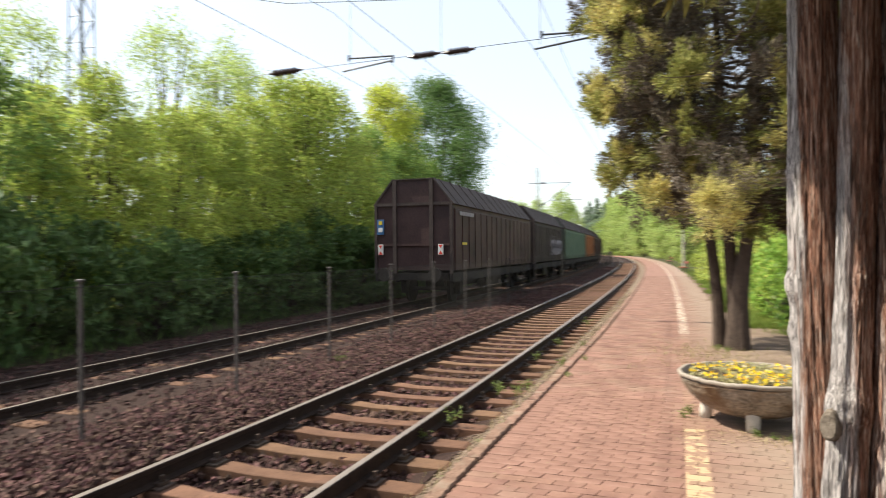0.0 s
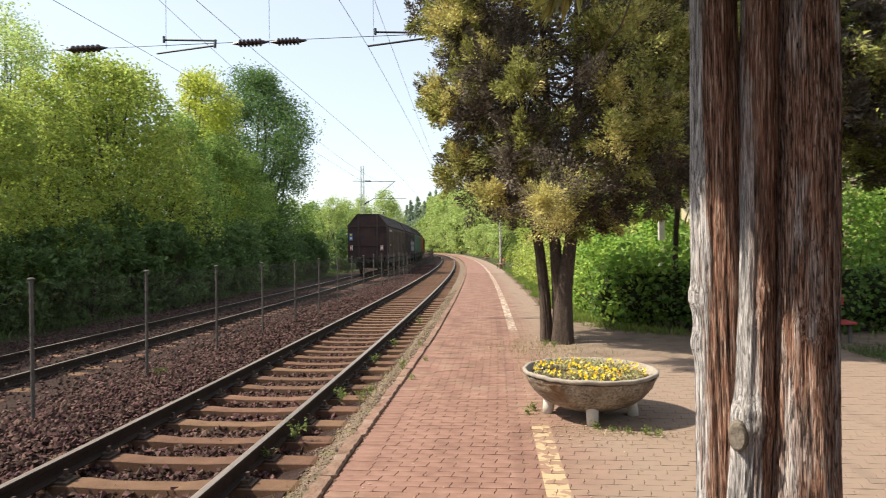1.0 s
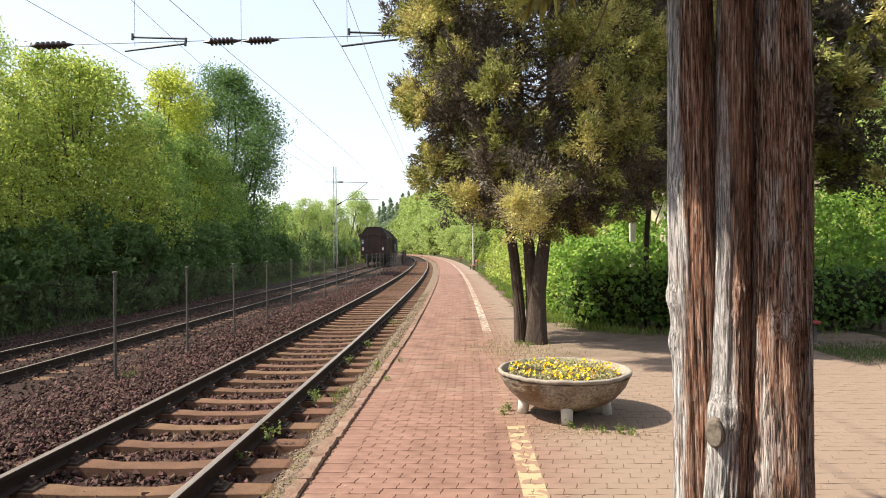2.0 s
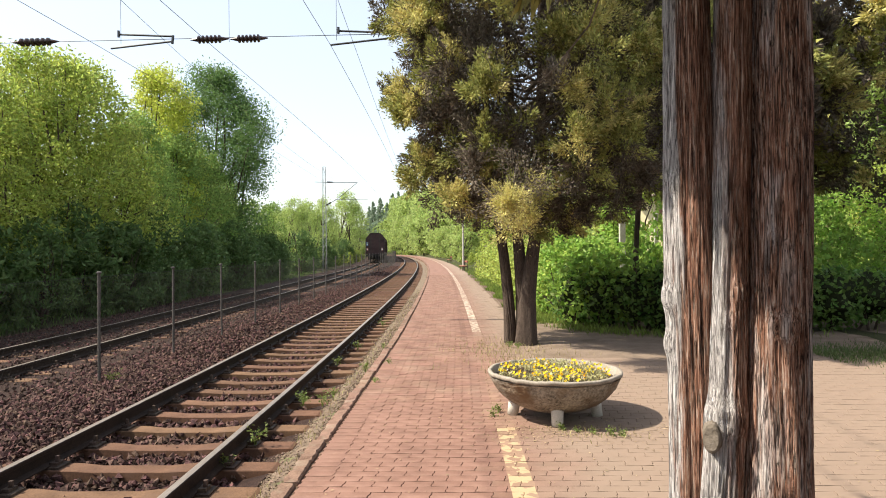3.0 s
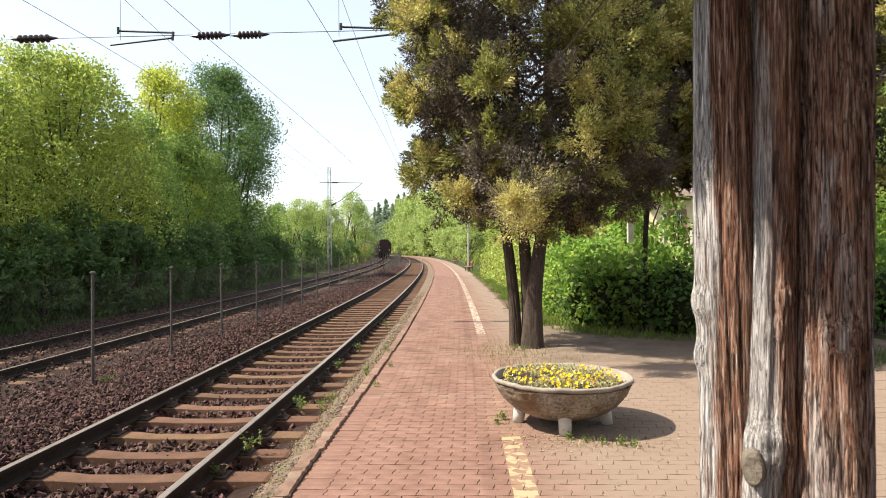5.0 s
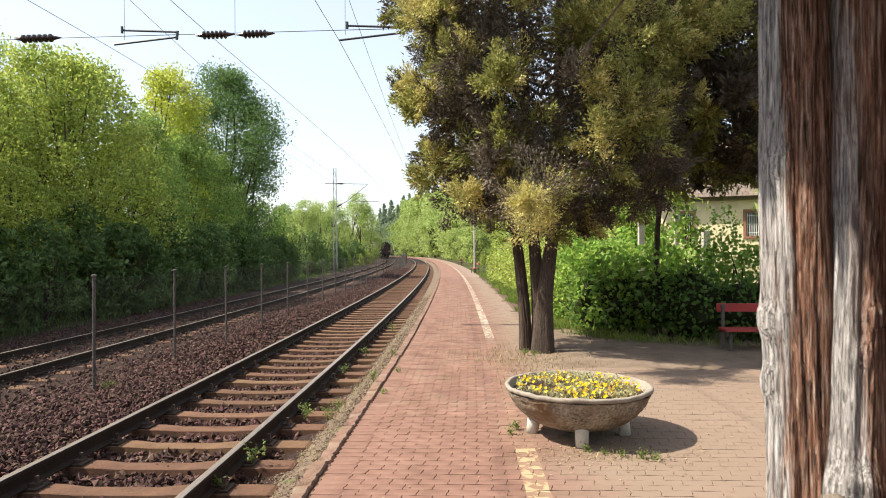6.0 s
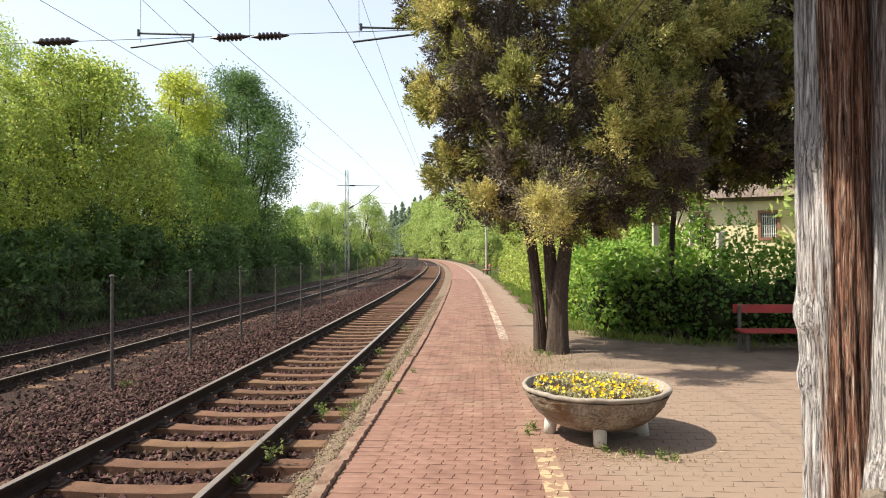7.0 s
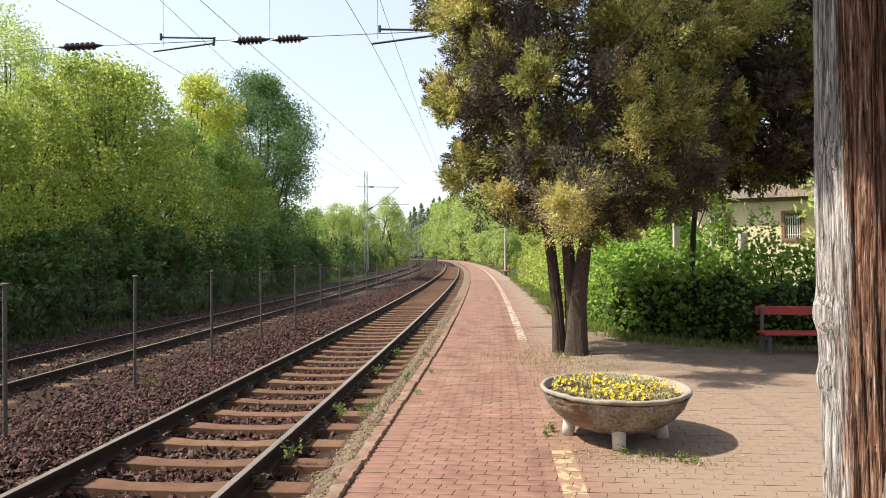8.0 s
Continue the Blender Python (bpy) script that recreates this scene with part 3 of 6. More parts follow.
def deciduous(name, label, H, W, seed, leaf_mat, count, size, low=0.12, cone=False, lean=(0, 0), clumps=90, category="tree", group="", stems=1):
    """A broadleaf tree: tapered trunk, limbs that reach the crown's clumps, and leaves gathered in uneven clumps."""
    rng = np.random.default_rng(seed)
    tree = thing(name, label, category, group)
    trunk = Pile()
    # clump centres: lumpy egg with bays in it
    c = []
    while len(c) < clumps:
        z = rng.uniform(low, 1.0)
        a = rng.uniform(0, 2 * np.pi)
        wide = np.sin(np.pi * np.clip((z - low) / (1.02 - low), 0, 1) ** 0.75) ** 0.6
        if cone:
            wide = 1.05 - z
        bay = 0.72 + 0.45 * noise.noise((math.cos(a) * 1.6 + seed, math.sin(a) * 1.6, z * 3.5))
        r = W * wide * bay * rng.uniform(0.35, 1.0) ** 0.5
        c.append((r * math.cos(a) + lean[0] * z, r * math.sin(a) + lean[1] * z, z * H * (0.97 + 0.12 * noise.noise((a, seed, 1.0)))))
    c = np.array(c)
    for s in range(stems):
        o = np.array((rng.normal(0, 0.25), rng.normal(0, 0.25), 0.0)) * (stems > 1)
        top = np.array((lean[0] * 0.8, lean[1] * 0.8, H * 0.44)) + o * 3
        ts = np.linspace(0, 1, 9)
        wob = np.array([(noise.noise((seed + s, t * 3, 0.0)), noise.noise((seed + s, t * 3, 5.0)), 0) for t in ts]) * H * 0.05
        axis = o + np.outer(ts, top - o) + wob * ts[:, None]
        axis[0, 2] = -0.4
        trunk.tube(axis, H * (0.016 * (1 - ts) ** 0.8 + 0.002), 8)
        for i in rng.choice(len(c), min(len(c), 18 // stems + 3), replace=False):
            t = float(np.clip(c[i][2] / H - rng.uniform(0.12, 0.3), 0.12, 0.8))
            a = np.array([np.interp(t, ts, axis[:, q]) for q in range(3)])
            mid = (a + c[i]) / 2 + rng.normal(0, 0.03 * H, 3)
            trunk.tube([a, mid, c[i]], (H * 0.008 * (1.1 - t), H * 0.005, H * 0.0015), 5)
    part("trunk", trunk.mesh("trunk", M_BARK, True), tree, "grey-brown trunk and limbs")
    per = count // clumps
    pts = []
    for q in c:
        sz = W * rng.uniform(0.11, 0.24) * (1.0 if clumps > 200 else 1.3) * (1.15 - 0.95 * q[2] / H if cone else 1.0)
        p, _ = shell_points(rng, q, (sz, sz, sz * 0.72), per, 0.25)
        pts.append(p + rng.normal(0, sz * 0.16, p.shape))
    v, f = leaves(rng, np.concatenate(pts), size, droop=0.3)
    part("crown", mesh_np("crown", v, f, leaf_mat), tree, "")
    return tree


def put(ob, x, y, z=0.0, turn=0.0, scale=1.0, tall=1.0):
    return Matrix.LocRotScale((x, y, z), Euler((0, 0, radians(turn))), (scale, scale, scale * tall))


LIT = "sunlit bright green broadleaf tree behind the railway line"
GREEN = "fresh green broadleaf tree behind the railway line"


def build_left_wood():
    kinds = [deciduous("tree", LIT, 8.0, 2.9, 31, M_LEAF_A, 21000, 0.135, low=0.03, clumps=260, group="trees along the line"),
             deciduous("tree", GREEN, 7.4, 3.0, 32, M_LEAF_B, 21000, 0.135, low=0.02, clumps=260, group="trees along the line", stems=2),
             deciduous("tree", LIT, 8.6, 2.6, 33, M_LEAF_A, 21000, 0.135, low=0.03, clumps=260, group="trees along the line", stems=2),
             deciduous("tree", GREEN, 9.0, 3.2, 34, M_LEAF_B, 21000, 0.135, low=0.03, clumps=260, group="trees along the line")]
    rows = [(0, -14.6, 5.5, 0, 0.86), (1, -14.8, 9.3, 60, 0.98), (2, -14.4, 13.2, 20, 0.8), (0, -14.3, 17.2, 200, 0.98), (2, -14.2, 21.2, 140, 1.26), (0, -14.6, 25.5, 255, 1.36), (3, -14.8, 30, 0, 0.92), (1, -15.0, 35, 30, 1.12), (3, -16.0, 41, 30, 0.98), (0, -17.5, 14, 150, 0.8), (2, -17.8, 22, 300, 0.98), (1, -18.0, 48, 250, 1.0), (0, -19.5, 56, 10, 0.85), (3, -20.5, 64, 80, 0.8), (1, -21, 74, 120, 0.85), (2, -22, 86, 30, 0.85), (0, -23.5, 98, 60, 0.95), (3, -25, 112, 190, 0.95), (1, -28, 130, 140, 1.0), (0, -32, 150, 70, 1.1), (2, -21, 21, 111, 1.05), (0, -22, 33, 15, 1.0), (3, -24, 52, 95, 1.05), (1, -21, 4, 95, 1.0), (2, -14.8, 2.0, 40, 0.9), (0, -14.1, 7.4, 150, 0.8), (2, -14.0, 11.2, 220, 0.8), (0, -13.9, 15.3, 80, 0.92), (2, -14.0, 19.3, 310, 1.08), (0, -14.4, 23.4, 10, 1.34), (0, -14.9, 28.0, 200, 0.98)]
    kinds += [deciduous("tree", LIT, 8.0, 2.9, 35, M_LEAF_A, 6500, 0.28, low=0.02, clumps=120, group="trees along the line"), deciduous("tree", GREEN, 8.0, 3.0, 36, M_LEAF_B, 6500, 0.28, low=0.02, clumps=120, group="trees along the line")]
    used = set()
    for i, x, y, turn, s in rows:
        if y > 45 or x < -17:
            i = 4 + i % 2
        m = put(None, x, y, float(ground_height(x - X0 + y * y / (2 * R), y)) - 0.05, turn, s)
        if i in used:
            copy_thing(kinds[i], m)
        else:
            kinds[i].matrix_basis = m
            used.add(i)
    big = deciduous("oak_tree", "tall dark green spreading tree above the lineside wood", 15.4, 5.8, 41, M_LEAF_C, 60000, 0.19, low=0.1, clumps=150)
    big.matrix_basis = put(None, -17.2, 46.0, 0, 0, 0.94)
    yel = deciduous("tree", "yellow-green young tree above the lineside wood", 11.8, 3.3, 43, M_YOUNG, 26000, 0.16, low=0.12, clumps=170, group="trees along the line")
    yel.matrix_basis = put(None, -16.5, 36.0, 0, 0)
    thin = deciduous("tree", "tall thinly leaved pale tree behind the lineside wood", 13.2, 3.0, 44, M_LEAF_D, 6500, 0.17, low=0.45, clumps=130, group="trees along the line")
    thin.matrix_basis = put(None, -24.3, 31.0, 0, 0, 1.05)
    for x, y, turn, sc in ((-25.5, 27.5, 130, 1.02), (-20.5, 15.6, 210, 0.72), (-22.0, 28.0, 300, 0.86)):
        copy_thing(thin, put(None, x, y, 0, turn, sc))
    # shrubs at the foot of the wood
    sh = [deciduous("shrub", "dense shaded green shrub beside the track", 2.6, 1.7, 51, M_SHRUB, 2400, 0.22, low=0.0, clumps=60, category="shrub", group="lineside shrubs", stems=2),
          deciduous("shrub", "dense shaded green shrub beside the track", 3.4, 1.9, 52, M_SHRUB, 2600, 0.22, low=0.0, clumps=70, category="shrub", group="lineside shrubs", stems=2)]
    rng = np.random.default_rng(5)
    first = [True, True]
    for j, y in enumerate(np.r_[np.arange(2.0, 48, 1.5), np.arange(48, 120, 4.0)]):
        i = j % 2
        x = float(along(y, -8.5 - 0.02 * max(0, y - 20) - rng.uniform(0, 1.5))[0])
        m = put(None, x, y, -0.35, rng.uniform(0, 360), rng.uniform(0.75, 1.2))
        if first[i]:
            sh[i].matrix_basis, first[i] = m, False
        else:
            copy_thing(sh[i], m)


build_left_wood()


def build_right_wood():
    rng = np.random.default_rng(8)
    a = deciduous("tree", "bright green tree on the bank beside the platform", 7.0, 2.6, 61, M_LEAF_A, 4600, 0.26, low=0.0, clumps=100, group="trees on the bank", stems=2)
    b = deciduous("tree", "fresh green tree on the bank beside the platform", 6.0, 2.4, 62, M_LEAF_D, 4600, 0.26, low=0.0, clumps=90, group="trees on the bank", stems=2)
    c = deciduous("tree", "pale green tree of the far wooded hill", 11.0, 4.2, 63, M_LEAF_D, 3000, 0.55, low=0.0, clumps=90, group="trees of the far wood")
    d = deciduous("conifer", "grey-green conifer of the far wooded hill, haze put into its colour", 13.0, 3.7, 64, M_LEAF_E, 3800, 0.42, low=0.05, cone=True, clumps=240, group="trees of the far wood")
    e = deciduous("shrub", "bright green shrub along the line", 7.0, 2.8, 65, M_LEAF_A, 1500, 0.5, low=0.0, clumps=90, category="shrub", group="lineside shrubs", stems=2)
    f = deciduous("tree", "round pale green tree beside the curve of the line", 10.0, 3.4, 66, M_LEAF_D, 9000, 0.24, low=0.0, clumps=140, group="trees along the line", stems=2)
    used = set()

    def set_down(ob, x, y, s, tall=1.0, sink=0.2):
        u = x - X0 + y * y / (2 * R)
        m = put(None, x, y, float(ground_height(np.array(u), y)) - sink, rng.uniform(0, 360), s, tall)
        if ob in used:
            copy_thing(ob, m)
        else:
            ob.matrix_basis = m
            used.add(ob)

    for y in np.arange(20, 150, 4.5):
        x = float(along(y, 0)[0])
        set_down(a if rng.random() < 0.6 else b, x + (6.3 if y < 32 else 8.0) + 0.008 * y + rng.uniform(0, 1.6), y + rng.uniform(-1, 1), 0.55 + 0.004 * y + rng.uniform(-0.05, 0.1))
        if y > 34:
            set_down(b if rng.random() < 0.5 else a, x + 12.5 + 0.01 * y + rng.uniform(0, 3), y + rng.uniform(-1, 1), 0.9 + 0.006 * y + rng.uniform(-0.1, 0.15))
    for y in np.arange(56, 215, 4.0):
        set_down(e, float(along(y, 5.9 + rng.uniform(0, 1.8))[0]), y, rng.uniform(0.26, 0.5))
    for y in np.arange(84, 215, 5.0):
        set_down(e, float(along(y, SECOND - 4.0 - rng.uniform(0, 1.0))[0]), y, rng.uniform(0.5, 0.68) + 0.0008 * y)
    for x, y, s in ((13.4, 20.5, 0.85), (16.0, 22.0, 0.9)):
        set_down(a, x, y, s)
    for i in range(22):
        y = rng.uniform(120, 300)
        u = rng.uniform(9, 62) + (y - 135) * 0.02
        set_down(c, float(along(y, 0)[0]) + u, y, rng.uniform(0.8, 1.2))
    for i in range(18):
        y = rng.uniform(230, 340)
        set_down(c, rng.uniform(-75, -12), y, rng.uniform(0.9, 1.35), sink=0.5)
    for i in range(10):
        y = rng.uniform(110, 230)
        set_down(c, float(along(y, -13 - rng.uniform(0, 22))[0]), y, rng.uniform(0.55, 0.85))
    for i in range(16):
        set_down(c, 15 + 1.7 * i + rng.uniform(-1, 1), 27 + 1.1 * i + rng.uniform(-2, 6), rng.uniform(0.7, 0.95))

    # the wooded hill that closes the view: conifers on the ridge, pale broadleaves below, bright ones beside the platform
    def grow(ob, height, x, y, top):
        u = x - X0 + y * y / (2 * R)
        base = float(ground_height(np.array(u), y))
        # copies take over the first one's scale
        set_down(ob, x, y, max(0.35, (top - base) / height) / (ob.scale[0] if ob in used else 1.0))

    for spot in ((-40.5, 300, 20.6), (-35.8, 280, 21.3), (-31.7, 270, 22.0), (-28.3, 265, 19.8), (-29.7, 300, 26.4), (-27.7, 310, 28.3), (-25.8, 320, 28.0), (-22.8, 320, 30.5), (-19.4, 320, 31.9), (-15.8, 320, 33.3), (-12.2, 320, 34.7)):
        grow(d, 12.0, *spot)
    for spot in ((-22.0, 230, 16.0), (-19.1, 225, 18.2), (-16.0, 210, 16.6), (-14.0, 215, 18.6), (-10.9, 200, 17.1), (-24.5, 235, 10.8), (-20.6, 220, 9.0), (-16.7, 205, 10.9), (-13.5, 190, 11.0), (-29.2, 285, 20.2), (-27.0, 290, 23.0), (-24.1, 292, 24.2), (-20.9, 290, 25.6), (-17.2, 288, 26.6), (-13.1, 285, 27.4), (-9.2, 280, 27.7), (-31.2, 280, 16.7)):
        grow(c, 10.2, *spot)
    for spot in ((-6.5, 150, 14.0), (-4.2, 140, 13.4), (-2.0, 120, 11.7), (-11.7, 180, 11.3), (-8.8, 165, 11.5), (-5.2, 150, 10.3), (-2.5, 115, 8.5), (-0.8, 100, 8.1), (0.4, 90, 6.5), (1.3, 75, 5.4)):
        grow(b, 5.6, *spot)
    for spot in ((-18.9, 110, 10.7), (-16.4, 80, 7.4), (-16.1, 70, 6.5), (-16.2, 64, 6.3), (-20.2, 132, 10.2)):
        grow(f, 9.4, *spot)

build_right_wood()

# ---- goods train ----
# brown and near-black paints darkened: the lineside trees' shade is put into them
M_WAGON = mat("brown_wagon_paint", (0.045, 0.026, 0.026), (0.085, 0.050, 0.046), 0.6, 1.2, 25, 0.15, spot=(0.03, 0.02, 0.02), spot_at=(0.5, 0.7))
M_WAGON2 = mat("near_black_wagon_paint", (0.022, 0.017, 0.018), (0.05, 0.036, 0.034), 0.65, 1.2, 25, 0.15)
M_GREEN = mat("green_wagon_paint", (0.06, 0.11, 0.075), (0.11, 0.17, 0.12), 0.6, 1.2, 25, 0.15)
M_ORANGE = mat("orange_wagon_paint", (0.22, 0.075, 0.025), (0.34, 0.12, 0.045), 0.6, 1.2, 25, 0.15)
M_ROOFW = mat("dusty_wagon_roof", (0.04, 0.03, 0.028), (0.085, 0.066, 0.06), 0.8, 2, 30, 0.2)
M_UNDER = mat("black_underframe", (0.012, 0.011, 0.011), (0.035, 0.03, 0.028), 0.8, 5, 40, 0.2)
M_WHITE = mat("white_paint", (0.6, 0.6, 0.58), (0.75, 0.75, 0.73), 0.6, 4, 40, 0.05)
M_RED = mat("signal_red", (0.55, 0.03, 0.02), (0.7, 0.05, 0.03), 0.5, 4, 40, 0.05)
M_BLUE = mat("blue_placard", (0.03, 0.10, 0.25), (0.05, 0.16, 0.34), 0.5, 4, 40, 0.05)
M_YELLOW = mat("yellow_mark", (0.6, 0.45, 0.03), (0.75, 0.58, 0.06), 0.5, 4, 40, 0.05)
M_GRAFF = mat("pale_spray_paint", (0.20, 0.19, 0.21), (0.34, 0.32, 0.34), 0.6, 4, 40, 0.05)

BODY = [(-1.36, 1.15), (-1.36, 3.36), (-0.70, 4.12), (0.70, 4.12), (1.36, 3.36), (1.36, 1.15)]


def wagon(name, label, L, paint, last=False, lettered=0):
    """Covered goods wagon; its origin is at rail level under its rear end and it runs along its own y."""
    w = thing(name, label, "freight wagon", "wagons of the goods train")
    v = np.array([(x, y, z) for y in (0.45, L - 0.45) for x, z in BODY])
    f = [(i, (i + 1) % 6, 6 + (i + 1) % 6, 6 + i) for i in (0, 4, 5)]
    body = Pile().add(v, f).add(v[:6], [(5, 4, 1, 0), (4, 3, 2, 1)]).add(v[6:], [(0, 1, 4, 5), (1, 2, 3, 4)])
    part("body", body.mesh("body", paint), w)
    roof = Pile()
    prof = [(-1.42, 3.30), (-0.73, 4.155), (0.73, 4.155), (1.42, 3.30), (1.36, 3.28), (0.70, 4.12), (-0.70, 4.12), (-1.36, 3.28)]
    rv = np.array([(x, y, z) for y in (0.40, L - 0.40) for x, z in prof])
    roof.add(rv, [(i, (i + 1) % 8, 8 + (i + 1) % 8, 8 + i) for i in range(8)] + [(0, 1, 6, 7), (1, 2, 5, 6), (2, 3, 4, 5), (15, 14, 9, 8), (14, 13, 10, 9), (13, 12, 11, 10)])
    for i in range(int(L / 1.1)):
        y = 0.9 + i * 1.1
        for s in (-1, 1):
            roof.add([(s * 1.43, y, 3.31), (s * 1.43, y + 0.06, 3.31), (s * 0.74, y + 0.06, 4.18), (s * 0.74, y, 4.18), (s * 1.40, y, 3.28), (s * 1.40, y + 0.06, 3.28), (s * 0.72, y + 0.06, 4.14), (s * 0.72, y, 4.14)],
                     [(0, 1, 2, 3), (4, 7, 6, 5), (0, 4, 5, 1), (1, 5, 6, 2), (2, 6, 7, 3), (3, 7, 4, 0)])
    part("roof", roof.mesh("roof", M_ROOFW), w, "dusty sloping roof")
    # sliding side panels
    n = max(4, int(L / 3.2))
    for s in (-1, 1):
        for i in range(n):
            a, b = 0.55 + (L - 1.1) * i / n + 0.04, 0.55 + (L - 1.1) * (i + 1) / n - 0.04
            p = Pile().bevel_box((a, 1.15, 0), (b, 3.15, 0.05), 0.02)
            for q in np.linspace(a, b, 5)[1:-1]:
                p.box((q - 0.03, 1.2, 0.05), (q + 0.03, 3.1, 0.075))
            m = Matrix(((0, 0, s, s * 1.362), (1, 0, 0, 0), (0, 1, 0, 0), (0, 0, 0, 1)))
            part("side_panel", p.mesh("side_panel", paint), w, "", m)
    under = Pile().box((-1.2, 0.45, 0.82), (1.2, L - 0.45, 1.06)).box((-0.35, 2.5, 0.45), (0.35, L - 2.5, 0.82))
    for s in (-1, 1):
        under.box((s * 1.3 - 0.06, 0.45, 0.78), (s * 1.3 + 0.06, L - 0.45, 1.06)).box((s * 0.9 - 0.2, L * 0.4, 0.4), (s * 0.9 + 0.2, L * 0.55, 0.8))
    part("underframe", under.mesh("underframe", M_UNDER), w, "black steel underframe")
    for e, s in ((0.45, -1), (L - 0.45, 1)):
        for x in (-0.875, 0.875):
            buf = Pile().tube([(x, e, 1.02), (x, e + s * 0.35, 1.02)], 0.09, 10).tube([(x, e + s * 0.35, 1.02), (x, e + s * 0.43, 1.02)], (0.23, 0.22), 14)
            part("buffer", buf.mesh("buffer", M_UNDER), w)
    wheel = Pile()
    for x in (-0.76, 0.76):
        wheel.tube([(x - 0.065, 0, 0), (x + 0.065, 0, 0)], 0.46, 24)
    wheel.tube([(-0.95, 0, 0), (0.95, 0, 0)], 0.07, 8)
    wm = wheel.mesh("wheelset", M_UNDER)
    for y in ((2.0, 3.8, L - 3.8, L - 2.0) if L > 14 else (2.2, L - 2.2)):
        part("wheelset", wm, w, "", Matrix.Translation((0, y, 0.46)))
        for s in (-1, 1):
            ax = Pile()
            ax.box((s * 1.0 - 0.09, y - 0.2, 0.3), (s * 1.0 + 0.09, y + 0.2, 0.85)).box((s * 1.0 - 0.05, y - 0.75, 0.72), (s * 1.0 + 0.05, y + 0.75, 0.82))
            part("axle_box", ax.mesh("axle_box", M_UNDER), w)
    # end wall frame
    for x in (-0.70, 0.58):
        part("end_post", Pile().box((x, 0.36, 1.05), (x + 0.13, 0.47, 4.10)).mesh("end_post", M_ROOFW), w)
    for x in (-1.36, 1.27):
        part("corner_post", Pile().box((x, 0.38, 1.05), (x + 0.09, 0.47, 3.36)).mesh("corner_post", M_ROOFW), w)
    part("end_rail", Pile().box((-1.3, 0.38, 3.27), (1.3, 0.46, 3.37)).mesh("end_rail", M_ROOFW), w)
    part("end_rail", Pile().box((-1.3, 0.38, 1.95), (1.3, 0.46, 2.03)).mesh("end_rail", paint), w)
    if last:
        for x in (-1.12, 0.98):
            lamp = part("tail_board", Pile().bevel_box((x - 0.09, -0.34, 0), (x + 0.09, 0.0, 0.02), 0.004, Matrix(((1, 0, 0, 0), (0, 0, -1, 0.35), (0, 1, 0, 2.0), (0, 0, 0, 1)))).mesh("tail_board", M_WHITE), w, "white tail board with red triangles")
            t = Pile().add([(x - 0.075, 0.322, 1.67), (x + 0.075, 0.322, 1.67), (x, 0.322, 1.79)], [(0, 1, 2)]).add([(x - 0.075, 0.322, 1.98), (x, 0.322, 1.87), (x + 0.075, 0.322, 1.98)], [(0, 1, 2)])
            part("red_triangle", t.mesh("red_triangle", M_RED), lamp)
        part("placard", Pile().bevel_box((-1.27, 2.33, 0), (-1.02, 2.83, 0.02), 0.004, Matrix(((1, 0, 0, 0), (0, 0, -1, 0.40), (0, 1, 0, 0), (0, 0, 0, 1)))).mesh("placard", M_BLUE), w, "small blue placard")
        part("placard_mark", Pile().box((-1.20, 0.372, 2.66), (-1.08, 0.379, 2.78)).mesh("placard_mark", M_YELLOW), w)
        part("placard_mark", Pile().box((-1.22, 0.372, 2.42), (-1.07, 0.379, 2.56)).mesh("placard_mark", M_WHITE), w)
        g = Pile().box((1.442, 0.95, 2.95), (1.448, 2.6, 3.08))
        part("lettering_bar", g.mesh("lettering_bar", M_GRAFF), w)
        part("yellow_mark", Pile().box((1.442, 1.2, 1.98), (1.448, 1.75, 2.06)).mesh("yellow_mark", M_YELLOW), w)
    if lettered:
        rng = np.random.default_rng(lettered)
        g = Pile()
        for i in range(7):
            y = L * 0.52 + i * 0.62
            a = rng.uniform(0, 6.28)
            arc = [(1.447, y + 0.26 * math.cos(a + t), 1.95 + 0.42 * math.sin(a + t) + rng.uniform(-0.05, 0.05)) for t in np.linspace(0, rng.uniform(3.2, 5.6), 12)]
            g = Pile().tube(arc, 0.035, 4)
            g.box((1.44, y - 0.3, 1.5), (1.45, y - 0.22, 2.4 + rng.uniform(-0.3, 0.3)))
            part("graffiti", g.mesh("graffiti", M_GRAFF), w, "pale sprayed graffiti stroke")
    return w


TRAIN = [(19.15, 13.6, wagon("covered_wagon", "dark brown covered goods wagon at the end of the train", 13.6, M_WAGON, last=True)),
         (33.15, 11.6, wagon("covered_wagon", "near-black covered goods wagon with pale graffiti", 11.4, M_WAGON2, lettered=9)),
         (45.25, 16.6, wagon("covered_wagon", "faded green covered goods wagon", 16.6, M_GREEN)),
         (62.05, 12.0, wagon("covered_wagon", "orange covered goods wagon", 12.0, M_ORANGE)),
         (74.25, 13.6, wagon("covered_wagon", "dark brown covered goods wagon", 13.6, M_WAGON)),
         (88.05, 13.6, wagon("covered_wagon", "dark brown covered goods wagon", 13.6, M_WAGON))]
SPEED = 24.6


def motions():
    """The train runs away along the second track."""
    for s0, L, w in TRAIN:
        rows = []
        for i in range(17):
            t = i * 0.5
            a, b = (Vector(along(s0 + SPEED * t + d, SECOND, RAIL2)) for d in (0, L))
            rows.append((t, Matrix.Translation(a) @ Matrix.Rotation(math.atan2(-(b - a).x, (b - a).y), 4, "Z")))
        walk(w, rows)

# ---- thuja trees by the platform ----


